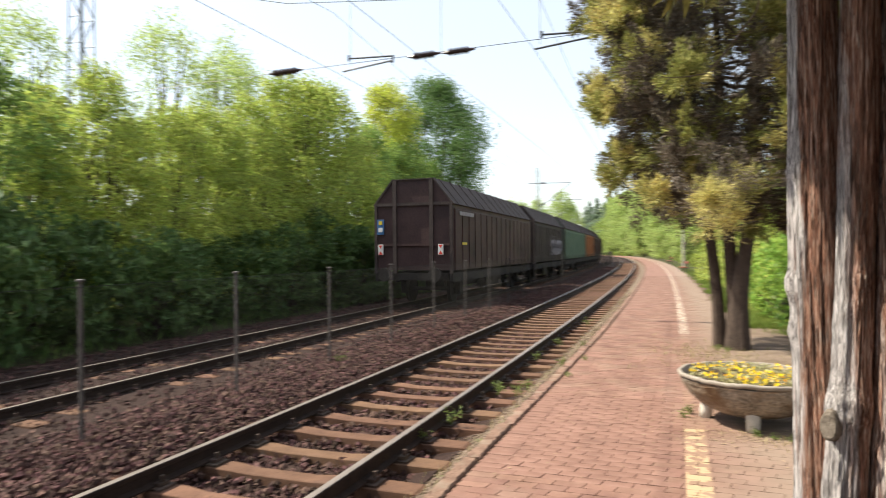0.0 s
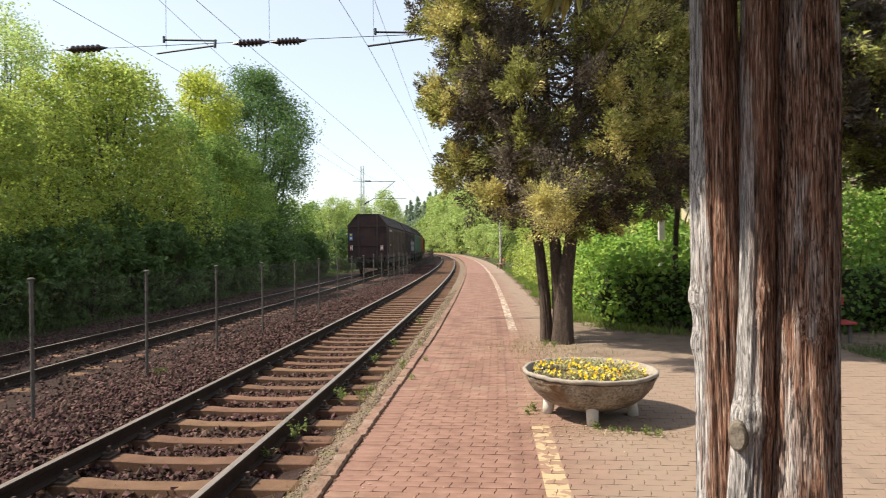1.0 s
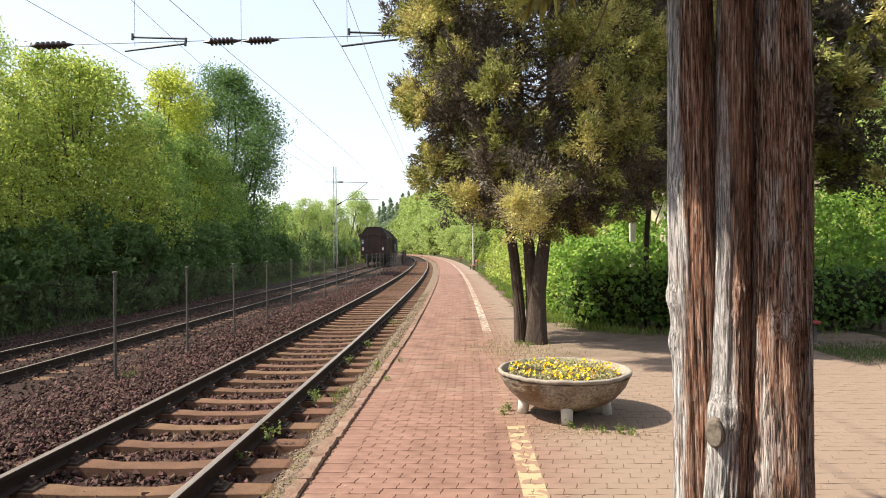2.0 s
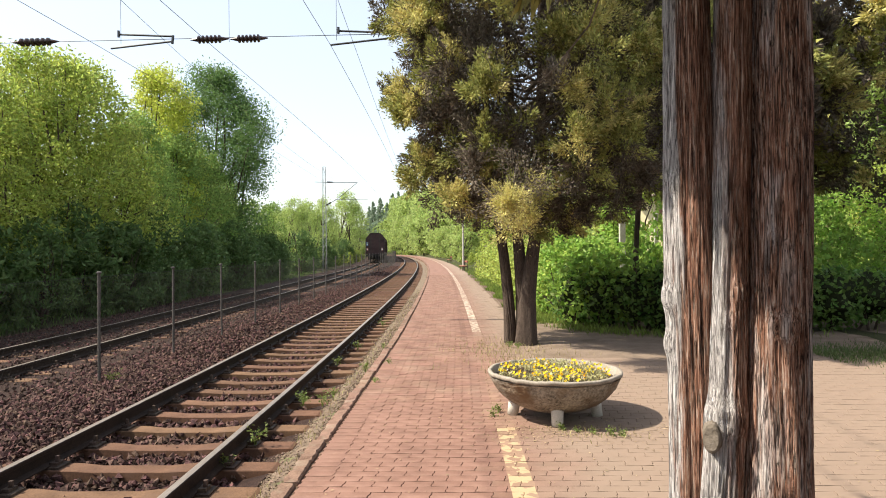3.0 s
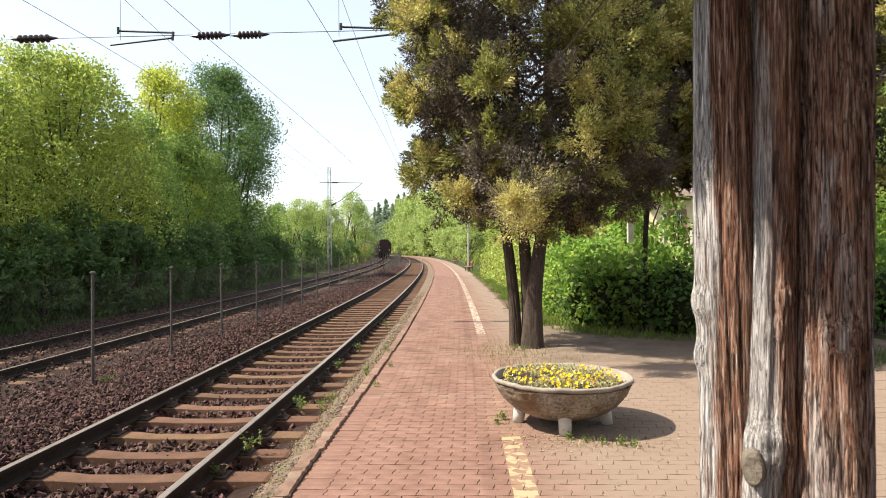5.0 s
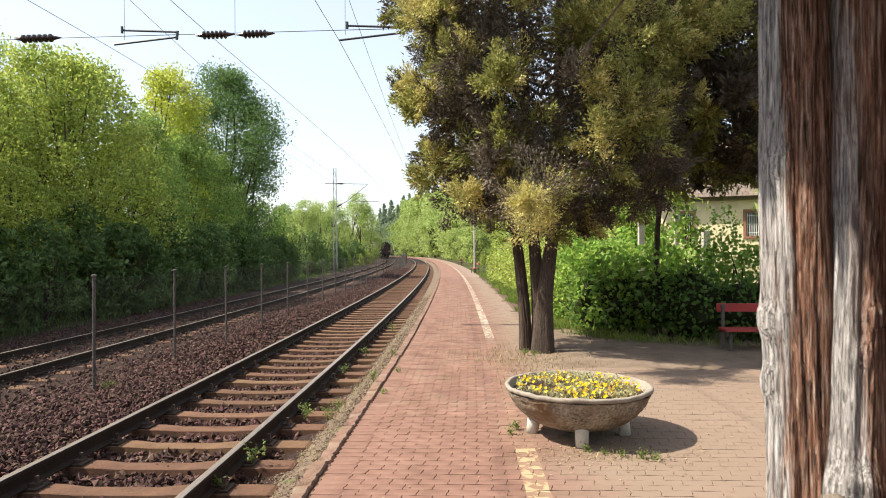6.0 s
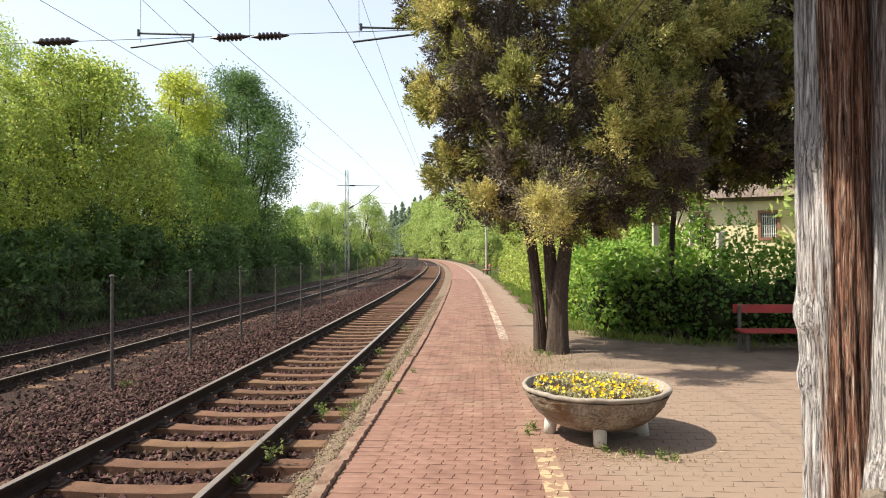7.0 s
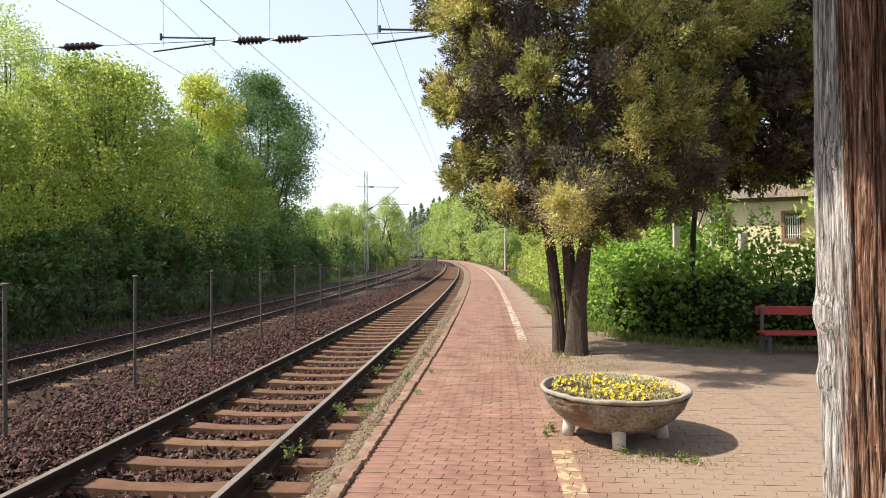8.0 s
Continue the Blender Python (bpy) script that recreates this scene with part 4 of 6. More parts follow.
def bark_material(name, silver_to, spread, cracks, soft=0.06):
    """Stringy bark: fine vertical fibres and long dark cracks, red-brown, weathered to silver on the side below x = silver_to."""
    m = bpy.data.materials.new(name)
    m.use_nodes = True
    n, k = m.node_tree.nodes, m.node_tree.links
    p = n["Principled BSDF"]
    tc = n.new("ShaderNodeTexCoord")

    def fibre(scale, detail, rough, twist=0.6):
        mp = n.new("ShaderNodeMapping")
        mp.inputs["Scale"].default_value = scale
        k.new(tc.outputs["Object"], mp.inputs[0])
        t = n.new("ShaderNodeTexNoise")
        t.inputs["Scale"].default_value, t.inputs["Detail"].default_value, t.inputs["Roughness"].default_value = 1.0, detail, rough
        t.inputs["Distortion"].default_value = twist
        k.new(mp.outputs[0], t.inputs["Vector"])
        return t.outputs["Fac"]

    def ramp(fac, stops):
        r = n.new("ShaderNodeValToRGB")
        e = r.color_ramp.elements
        while len(e) < len(stops):
            e.new(0.5)
        for i, (at, c) in enumerate(stops):
            e[i].position, e[i].color = at, (*c, 1)
        k.new(fac, r.inputs[0])
        return r.outputs[0]

    def calc(op, a, b, c=0.0):
        q = n.new("ShaderNodeMath")
        q.operation = op
        for i, s in enumerate((a, b, c)):
            if isinstance(s, (int, float)):
                q.inputs[i].default_value = s
            else:
                k.new(s, q.inputs[i])
        return q.outputs[0]

    strings = fibre((200, 200, 6.5), 6, 0.75)
    red = ramp(strings, ((0.36, (0.020, 0.011, 0.009)), (0.43, (0.19, 0.082, 0.052)), (0.52, (0.40, 0.205, 0.135)), (0.63, (0.66, 0.52, 0.43))))
    grey = ramp(strings, ((0.33, (0.10, 0.085, 0.078)), (0.41, (0.38, 0.335, 0.315)), (0.51, (0.67, 0.61, 0.585)), (0.64, (0.86, 0.81, 0.785))))
    sep = n.new("ShaderNodeSeparateXYZ")
    k.new(tc.outputs["Object"], sep.inputs[0])
    side = calc("MULTIPLY", calc("SUBTRACT", silver_to, sep.outputs[0]), spread)
    patch = ramp(calc("ADD", fibre((22, 22, 2.2), 5, 0.6), side), ((0.5 - soft, (0, 0, 0)), (0.5 + soft, (1, 1, 1))))
    mx = n.new("ShaderNodeMix")
    mx.data_type = "RGBA"
    k.new(patch, mx.inputs[0])
    k.new(red, mx.inputs[6])
    k.new(grey, mx.inputs[7])
    # long thin cracks where two strips of bark part
    stops = ((0.0, (1, 1, 1)), (0.455, (1, 1, 1)), (0.5, (1 - cracks,) * 3), (0.53, (1, 1, 1)))
    crack = calc("MULTIPLY", ramp(fibre((85, 85, 3.0), 2, 0.5, 0.6), stops), ramp(fibre((150, 150, 5.0), 2, 0.5, 0.6), stops))
    m2 = n.new("ShaderNodeMix")
    m2.data_type, m2.blend_type = "RGBA", "MULTIPLY"
    m2.inputs[0].default_value = 1.0
    k.new(mx.outputs[2], m2.inputs[6])
    k.new(crack, m2.inputs[7])
    k.new(m2.outputs[2], p.inputs["Base Color"])
    p.inputs["Roughness"].default_value = 0.9
    p.inputs["Specular IOR Level"].default_value = 0.2
    bp = n.new("ShaderNodeBump")
    bp.inputs["Strength"].default_value, bp.inputs["Distance"].default_value = 1.0, 0.012
    k.new(calc("MULTIPLY_ADD", crack, 0.5, strings), bp.inputs["Height"])
    k.new(bp.outputs[0], p.inputs["Normal"])
    return m


M_BARK_LEFT = bark_material("bark_half_silver_half_red", 0.692, 9.0, 0.68)
M_BARK_MID = bark_material("smooth_silver_bark", 0.797, 8.0, 0.55, 0.12)
M_BARK_RIGHT = bark_material("stringy_grey_brown_bark", 0.72, 0.5, 0.85, 0.12)
M_CUT = mat("weathered_cut_wood", (0.10, 0.08, 0.062), (0.24, 0.20, 0.16), 0.9, 20, 90, 0.8)


def stem_mesh(name, rng, axis, radii, seed, sides=120, rows=300, knots=(), phase=0.0, material=None):
    """A gnarled stem with long fibrous ridges: axis and radii are given at heights, knots are (height, angle, size)."""
    axis = np.array(axis, float)
    zs = np.linspace(axis[0, 2], axis[-1, 2], rows)
    cx, cy, cr = (np.interp(zs, axis[:, 2], a) for a in (axis[:, 0], axis[:, 1], np.array(radii, float)))
    k = np.ones(25) / 25
    pad = lambda a: np.convolve(np.r_[np.full(12, a[0]), a, np.full(12, a[-1])], k, "valid")
    cx, cy, cr = pad(cx), pad(cy), pad(cr)
    th = np.arange(sides) * 2 * np.pi / sides
    v = np.zeros((rows, sides, 3))
    for i, z in enumerate(zs):
        for j, t in enumerate(th):
            tw = t + 0.25 * z
            c, s = math.cos(tw), math.sin(tw)
            lump = 0.16 * noise.noise((c * 1.1 + seed, s * 1.1, z * 0.9)) + 0.10 * math.cos(2 * tw + phase)
            r = cr[i] * (1 + lump)
            ridge = noise.noise((c * 3 + seed, s * 3, z * 1.2)) * 0.008 + min(abs(noise.noise((c * 7.5, s * 7.5 + seed, z * 1.3))), 0.16) * 0.045 - 0.006 + noise.noise((c * 14, s * 14, z * 2.2 + seed)) * 0.004
            r += ridge
            for kz, ka, ks in knots:
                d2 = ((z - kz) / ks) ** 2 + (math.remainder(t - ka, 2 * math.pi) * cr[i] / ks) ** 2
                if d2 < 6:
                    r += ks * 0.55 * math.exp(-d2) - ks * 0.35 * math.exp(-d2 * 9)
            v[i, j] = (cx[i] + r * math.cos(t), cy[i] + r * math.sin(t), z)
    f = [(i * sides + j, i * sides + (j + 1) % sides, (i + 1) * sides + (j + 1) % sides, (i + 1) * sides + j) for i in range(rows - 1) for j in range(sides)]
    return mesh_np(name, v.reshape(-1, 3), f, material or M_BARK, True)


def thuja_crown(name, rng, axis_xy, profile, tufts, per, size, inner=0.45, shares=(0.46, 0.36), rough=1.0):
    """Fine scale-leaf sprays: tufts gathered in rounded clumps over a lumpy envelope, brown dead sprays inside; profile: (z, radius) pairs."""
    z0, z1 = profile[0][0], profile[-1][0]
    pz, pr = np.array([q[0] for q in profile]), np.array([q[1] for q in profile])

    def spot(depth):
        while True:
            z = rng.uniform(z0, z1)
            rad = np.interp(z, pz, pr)
            if rng.random() < rad / pr.max():
                break
        a = rng.uniform(0, 2 * np.pi)
        o = np.array((math.cos(a), math.sin(a), 0.0))
        bay = 0.86 + 0.46 * rough * noise.noise((o[0] * 1.7, o[1] * 1.7 + z1, z * 0.8)) + 0.34 * rough * noise.noise((o[0] * 4.5, o[1] * 4.5, z * 2.0))
        return np.array((axis_xy[0], axis_xy[1], z)) + o * rad * bay * depth, o

    clumps = []
    for _ in range(max(6, tufts // 9)):
        c, o = spot(rng.uniform(0.78, 1.04))
        clumps.append((c, o, rng.uniform(0.18, 0.42) * min(1.0, pr.max() / 1.2), rng.random() + 0.5 * noise.noise((c[0] * 0.9, c[1] * 0.9, c[2] * 0.9))))
    pts, out, kind = [], [], []
    while len(pts) < tufts:
        if rng.random() < 0.22:
            c, o = spot(rng.uniform(inner, 0.82))
            tone, s = 0.0, rng.uniform(0.14, 0.32)
        else:
            q, o, rad, tone = clumps[rng.integers(len(clumps))]
            d = rng.normal(0, 1, 3) + o * 0.5
            d /= np.linalg.norm(d)
            c, o = q + d * rad * rng.uniform(0.45, 1.0), d
            tone, s = tone + rng.normal(0, 0.10), rng.uniform(0.07, 0.16)
        way = o * rng.uniform(0.3, 0.9) + np.array((0, 0, rng.uniform(-0.3, 0.8)))
        way /= np.linalg.norm(way)
        t = rng.beta(1.3, 1.6, (per, 1)) * 2 - 0.8
        side = rng.normal(0, 1, (per, 3)) * s * 0.42 * (1.2 - t * 0.8)
        pts.append(c + way * t * s * 1.7 + side)
        out.append(way * 0.9 + side / (s + 1e-6) * 0.8)
        kind.append(0 if tone < shares[0] else 1 if tone < sum(shares) else 2)
    pts, out = np.concatenate(pts), np.concatenate(out)
    n = len(pts)
    d = out + rng.normal(0, 0.35, (n, 3))
    d /= np.linalg.norm(d, axis=1)[:, None]
    w = np.cross(d, rng.normal(0, 1, (n, 3)))
    w /= np.linalg.norm(w, axis=1)[:, None] + 1e-9
    L = size * rng.uniform(0.6, 1.4, (n, 1))
    v = np.stack([pts - w * L * 0.24, pts + w * L * 0.24, pts + d * L], 1).reshape(-1, 3)
    me = mesh_np(name, v, np.arange(3 * n).reshape(n, 3), M_TUFT[0])
    me.materials.append(M_TUFT[1]), me.materials.append(M_TUFT[2])
    me.polygons.foreach_set("material_index", np.repeat(np.array(kind, np.int32), per))
    return me


def build_thuja_middle():
    rng = np.random.default_rng(71)
    t = thing("thuja_tree", "multi-stemmed thuja with brownish olive crown in bare earth beside the platform", "tree", "thuja trees")
    for i, (axis, rad) in enumerate((([(0.93, 11.15, -0.2), (0.91, 11.15, 0.6), (0.83, 11.2, 1.4), (0.70, 11.25, 2.4), (0.5, 11.3, 4.5)], (0.115, 0.085, 0.078, 0.074, 0.05)),
                                     ([(1.15, 10.85, -0.2), (1.17, 10.88, 0.5), (1.245, 10.9, 1.3), (1.42, 10.95, 2.4), (1.5, 11.0, 7.0)], (0.19, 0.125, 0.098, 0.092, 0.05)),
                                     ([(1.18, 11.15, -0.2), (1.15, 11.15, 0.8), (1.07, 11.15, 1.6), (1.02, 11.2, 2.6), (0.9, 11.4, 6.0)], (0.15, 0.12, 0.085, 0.078, 0.05)))):
        part("stem", stem_mesh("stem", rng, axis, rad, 3.0 + i * 7, 72, 200, material=M_BARK), t, "dark fissured stem")
    prof = [(1.95, 0.5), (2.25, 1.35), (2.7, 2.05), (3.3, 2.35), (4.2, 2.55), (5.4, 2.75), (6.6, 2.5), (8.0, 1.5), (9.0, 0.3)]
    part("crown", thuja_crown("crown", rng, (1.22, 11.2), prof, 3000, 200, 0.050, 0.35, (0.40, 0.38), 0.6), t, "dense brown, olive and yellowish scale-leaf sprays")
    tw = Pile()
    for _ in range(70):
        z = rng.uniform(2.1, 5.5)
        an = rng.uniform(0, 6.28)
        r = np.interp(z, [p[0] for p in prof], [p[1] for p in prof]) * 0.78
        a0 = np.array((1.2, 11.1, z + rng.uniform(-0.4, 0.2)))
        a1 = np.array((1.35 + r * math.cos(an), 11.2 + r * math.sin(an), z + rng.uniform(-0.2, 0.5)))
        tw.tube([a0, (a0 + a1) / 2 + rng.normal(0, 0.12, 3), a1 + rng.normal(0, 0.08, 3)], (0.03, 0.015, 0.004), 5)
    tw.tube([(1.15, 11.0, 3.1), (0.95, 9.9, 2.9), (0.80, 8.95, 2.5)], (0.03, 0.02, 0.008), 5)
    part("branch", tw.mesh("branch", M_TWIG), t, "pale grey dead branches")
    # low bright tuft beside the trunk
    part("low_tuft", thuja_crown("low_tuft", rng, (0.78, 8.75), [(1.94, 0.16), (2.14, 0.42), (2.45, 0.36), (2.85, 0.10)], 56, 280, 0.034, 0.3, (0.04, 0.22), 0.5), t, "sunlit straw-green tuft")
    return t


build_thuja_middle()


def build_thuja_near():
    rng = np.random.default_rng(72)
    t = thing("thuja_tree", "old thuja with three fibrous red-grey stems on the platform", "tree", "thuja trees")
    left = stem_mesh("stem", rng, [(0.752, 2.10, -0.15), (0.742, 2.10, 0.6), (0.742, 2.10, 1.2), (0.735, 2.10, 1.5), (0.737, 2.10, 2.0), (0.722, 2.12, 3.0), (0.62, 2.15, 5.0)], (0.090, 0.074, 0.069, 0.072, 0.067, 0.064, 0.05), 1.7, 120, 330,
                     knots=((1.445, math.pi * 1.02, 0.038), (1.79, math.pi * 1.12, 0.026), (1.30, math.pi * 1.0, 0.03)), phase=1.2, material=M_BARK_LEFT)
    part("stem", left, t, "fibrous stem, silver-grey on one side, red-brown on the other")
    mid = stem_mesh("stem", rng, [(0.752, 2.00, -0.15), (0.768, 2.00, 0.6), (0.807, 2.01, 1.2), (0.832, 2.02, 1.8), (0.845, 2.03, 2.5), (0.86, 2.05, 3.2), (0.95, 2.1, 5.0)], (0.068, 0.054, 0.046, 0.044, 0.044, 0.042, 0.03), 5.1, 100, 330,
                    knots=((1.465, math.pi * 1.55, 0.024), (1.385, math.pi * 1.4, 0.022), (1.10, math.pi * 1.35, 0.05)), phase=0.4, material=M_BARK_MID)
    part("stem", mid, t, "slender grey-brown stem with knots")
    right = stem_mesh("stem", rng, [(0.920, 1.99, -0.15), (0.928, 1.995, 0.6), (0.944, 2.005, 1.2), (0.962, 2.015, 1.8), (0.982, 2.05, 2.5), (1.05, 2.15, 3.2), (1.25, 2.3, 5.0)], (0.119, 0.104, 0.093, 0.090, 0.088, 0.084, 0.05), 9.3, 120, 330,
                      knots=((1.375, math.pi * 1.42, 0.034), (0.75, math.pi * 1.95, 0.05)), phase=2.2, material=M_BARK_RIGHT)
    part("stem", right, t, "thick fibrous stem")
    # sawn branch stub on the slender stem
    stub = Pile().tube([(0.770, 2.01, 1.055), (0.745, 1.962, 1.055), (0.738, 1.948, 1.055), (0.736, 1.945, 1.055)], (0.033, 0.025, 0.024, 0.019), 20)
    stub.v[0][:, 2] = 1.055 + (stub.v[0][:, 2] - 1.055) * 1.75
    part("sawn_stub", stub.mesh("sawn_stub", M_CUT), t, "grey sawn branch stub")
    dead = Pile().tube([(0.177, 3.57, 2.53), (0.279, 3.58, 2.49), (0.382, 3.58, 2.482), (0.484, 3.58, 2.49), (0.56, 3.55, 2.56), (0.714, 3.45, 2.74), (0.85, 2.9, 3.2)], (0.0012, 0.002, 0.0028, 0.0034, 0.004, 0.005, 0.007), 6)
    dead.tube([(0.41, 3.58, 2.482), (0.36, 3.56, 2.40), (0.375, 3.56, 2.30), (0.34, 3.56, 2.22)], (0.002, 0.0017, 0.0013, 0.0008), 5).tube([(0.30, 3.58, 2.485), (0.25, 3.57, 2.42), (0.23, 3.57, 2.34)], (0.003, 0.002, 0.001), 5)
    dead.tube([(0.23, 3.575, 2.51), (0.20, 3.57, 2.60), (0.13, 3.57, 2.66)], (0.003, 0.002, 0.001), 5)
    part("dead_branch", dead.mesh("dead_branch", M_TWIG), t, "thin pale bare branch")
    prof = [(3.1, 1.25), (3.4, 1.55), (4.0, 2.1), (4.8, 2.4), (5.6, 2.4), (6.8, 1.6), (8.0, 0.3)]
    # bough above the view, added and shaped to shade the upper stems
    shade_skirt = [(3.02, 0.25), (3.10, 0.78), (3.3, 0.95), (3.8, 1.0), (4.4, 0.5)]
    part("bough", thuja_crown("bough", rng, (0.68, 1.95), shade_skirt, 900, 60, 0.14, 0.0, rough=0.4), t, "unseen low bough of brown and olive sprays added to shade the stems")
    part("crown", thuja_crown("crown", rng, (0.95, 1.6), prof, 2600, 60, 0.16, 0.05), t, "dense brown and olive scale-leaf sprays")


build_thuja_near()


def build_thuja_far():
    rng = np.random.default_rng(73)
    t = thing("thuja_tree", "dark thuja crown over the shaded hedge and bench", "tree", "thuja trees")
    part("stem", stem_mesh("stem", rng, [(3.72, 13.75, -0.2), (3.74, 13.75, 1.5), (3.9, 13.7, 3.5), (4.6, 13.5, 7.5)], (0.06, 0.045, 0.045, 0.04), 4.4, 32, 70, material=M_BARK), t)
    prof = [(3.1, 0.8), (3.4, 1.9), (3.9, 2.6), (4.8, 2.9), (6.4, 2.5), (8.0, 1.2), (8.8, 0.3)]
    part("crown", thuja_crown("crown", rng, (4.7, 13.4), prof, 2000, 110, 0.095, 0.1, rough=0.6), t, "dense dark olive sprays")


build_thuja_far()


def build_thuja_garden():
    rng = np.random.default_rng(74)
    t = thing("thuja_tree", "dark thuja crown at the end of the hedge", "tree", "thuja trees")
    part("stem", stem_mesh("stem", rng, [(9.3, 13.9, -0.2), (9.2, 13.9, 2.5), (8.7, 13.5, 8.5)], (0.09, 0.07, 0.05), 6.4, 24, 60, material=M_BARK), t)
    prof = [(2.5, 0.7), (2.9, 1.6), (3.6, 2.3), (5.0, 2.5), (7.0, 2.2), (8.6, 1.1), (9.6, 0.2)]
    part("crown", thuja_crown("crown", rng, (8.7, 13.4), prof, 1100, 90, 0.10), t, "dense dark olive sprays")


build_thuja_garden()

# ---- planter ----
M_PLANTER = mat("weathered_exposed_concrete", (0.07, 0.058, 0.045), (0.42, 0.36, 0.285), 0.92, 5, 40, 1.0, spot=(0.17, 0.11, 0.065), spot_at=(0.5, 0.68), bump_dist=0.012)
M_RIM = mat("pale_concrete_rim", (0.19, 0.16, 0.13), (0.36, 0.315, 0.26), 0.85, 8, 70, 0.4)
M_FOOT = mat("pale_concrete_foot", (0.46, 0.42, 0.36), (0.66, 0.62, 0.55), 0.85, 9, 70, 0.3)
M_PETAL = ramp_island(mat("pansy_petal", (0.8, 0.6, 0.02), (0.85, 0.65, 0.05), 0.6, 5, 30, 0, leaf=0.3), ((0.0, (0.75, 0.52, 0.01)), (0.55, (0.85, 0.66, 0.03)), (0.82, (0.72, 0.33, 0.01)), (0.96, (0.72, 0.50, 0.02)), (1.0, (0.75, 0.70, 0.66))))
M_PANSY = mat("pansy_leaf", (0.28, 0.27, 0.12), (0.54, 0.49, 0.27), 0.6, 10, 40, 0, vary=0.3, island=True, leaf=0.3)


def build_planter():
    rng = np.random.default_rng(81)
    c = Vector((0.945, 6.33, 0.0))
    p = thing("planter", "round weathered concrete planter bowl with yellow pansies on the platform", "planter", m=Matrix.Translation(c))
    prof = [(0.02, 0.062), (0.16, 0.066), (0.30, 0.092), (0.42, 0.145), (0.51, 0.215), (0.57, 0.29), (0.607, 0.365), (0.622, 0.395)]
    prof = [(float(a), float(b)) for a, b in zip(np.interp(np.linspace(0, 7, 40), range(8), [q[0] for q in prof]), np.interp(np.linspace(0, 7, 40), range(8), [q[1] for q in prof]))]
    v, f = lathe(prof, 160)
    for i in range(len(v)):
        k = 0.010 * noise.noise(Vector(v[i]) * 7) + 0.012 * noise.noise(Vector(v[i]) * 34) + 0.014 * noise.noise(Vector(v[i]) * 75)
        v[i, :2] *= 1 + k
    part("bowl", mesh_np("bowl", v, f, M_PLANTER, True), p)
    rim = [(0.618, 0.400), (0.632, 0.408), (0.635, 0.428), (0.630, 0.437), (0.606, 0.440), (0.598, 0.432), (0.575, 0.36), (0.56, 0.33)]
    v, f = lathe(rim, 96)
    for i in range(len(v)):
        a = math.atan2(v[i, 1], v[i, 0])
        v[i, 2] += 0.010 * noise.noise((math.cos(a) * 3, math.sin(a) * 3, 2.0)) + 0.008 * noise.noise((math.cos(a) * 14, math.sin(a) * 14, 2.0))
        v[i, :2] *= 1 + 0.008 * noise.noise((math.cos(a) * 8, math.sin(a) * 8, v[i, 2] * 9))
    part("rim", mesh_np("rim", v, f, M_RIM, True), p, "pale chipped rim")
    r, a = np.meshgrid(np.linspace(0, 0.575, 9), np.arange(40) * 2 * np.pi / 40, indexing="ij")
    z = 0.385 + 0.025 * value_noise(r * np.cos(a), r * np.sin(a), 0.12) - 0.02 * (r / 0.57) ** 2
    v = np.stack([r * np.cos(a), r * np.sin(a), z], -1).reshape(-1, 3)
    f = [(i * 40 + j, i * 40 + (j + 1) % 40, (i + 1) * 40 + (j + 1) % 40, (i + 1) * 40 + j) for i in range(8) for j in range(40)]
    part("soil", mesh_np("soil", v, f, M_SOIL, True), p, "dark dry potting soil")
    for k in range(4):
        an = radians(-95 + 90 * k)
        d = np.array((math.cos(an), math.sin(an), 0.0))
        ft = Pile().tube([d * 0.40 + (0, 0, 0.0), d * 0.385 + (0, 0, 0.10), d * 0.36 + (0, 0, 0.19)], (0.052, 0.056, 0.062), 16)
        part("foot", ft.mesh("foot", M_FOOT, True), p, "short pale round foot")
    # pansies: leaves and five-petalled flowers over the soil
    bed = tagged(new("pansies"), "low yellow pansies with a few white ones in the bowl", "flowers", kind="stuff")
    n = 2700
    rr, aa = 0.54 * np.sqrt(rng.uniform(0, 1, n)), rng.uniform(0, 6.283, n)
    keep = np.array([noise.noise((x * 6, y * 6, 3.3)) > -0.16 for x, y in zip(rr * np.cos(aa), rr * np.sin(aa))])
    pts = np.stack([c.x + rr * np.cos(aa), c.y + rr * np.sin(aa), 0.395 + rng.uniform(0, 0.055, n)], -1)[keep]
    v, f = leaves(rng, pts, 0.036, np.broadcast_to((0, 0, 0.6), (len(pts), 3)).copy(), slim=0.5)
    part("foliage", mesh_np("foliage", v, f, M_PANSY), bed)
    fl = Pile()
    for _ in range(330):
        r0, a0 = 0.53 * math.sqrt(rng.uniform(0.02, 1)), rng.uniform(0, 6.283)
        if noise.noise((r0 * math.cos(a0) * 5, r0 * math.sin(a0) * 5, 8.1)) < -0.12:
            continue
        o = np.array((c.x + r0 * math.cos(a0), c.y + r0 * math.sin(a0), 0.425 + rng.uniform(0.0, 0.05)))
        up = np.array((rng.normal(-0.2, 0.5), rng.normal(-0.45, 0.5), 0.8))
        up /= np.linalg.norm(up)
        e1 = np.cross(up, (0.3, 1, 0.1))
        e1 /= np.linalg.norm(e1)
        e2 = np.cross(up, e1)
        s = rng.uniform(0.010, 0.018)
        ring = [o + s * (e1 * math.cos(q) + e2 * math.sin(q)) * (1.0 if i % 2 else 0.72) + up * (0.004 if i % 2 else 0.0) for i, q in enumerate(np.arange(10) * 0.6283)]
        fl.add([o - up * 0.004] + ring, [(0, 1 + i, 1 + (i + 1) % 10) for i in range(10)])
    part("flower", fl.mesh("flower", M_PETAL), bed, "yellow flowers")


build_planter()

# ---- hedge, shrubs, verge ----


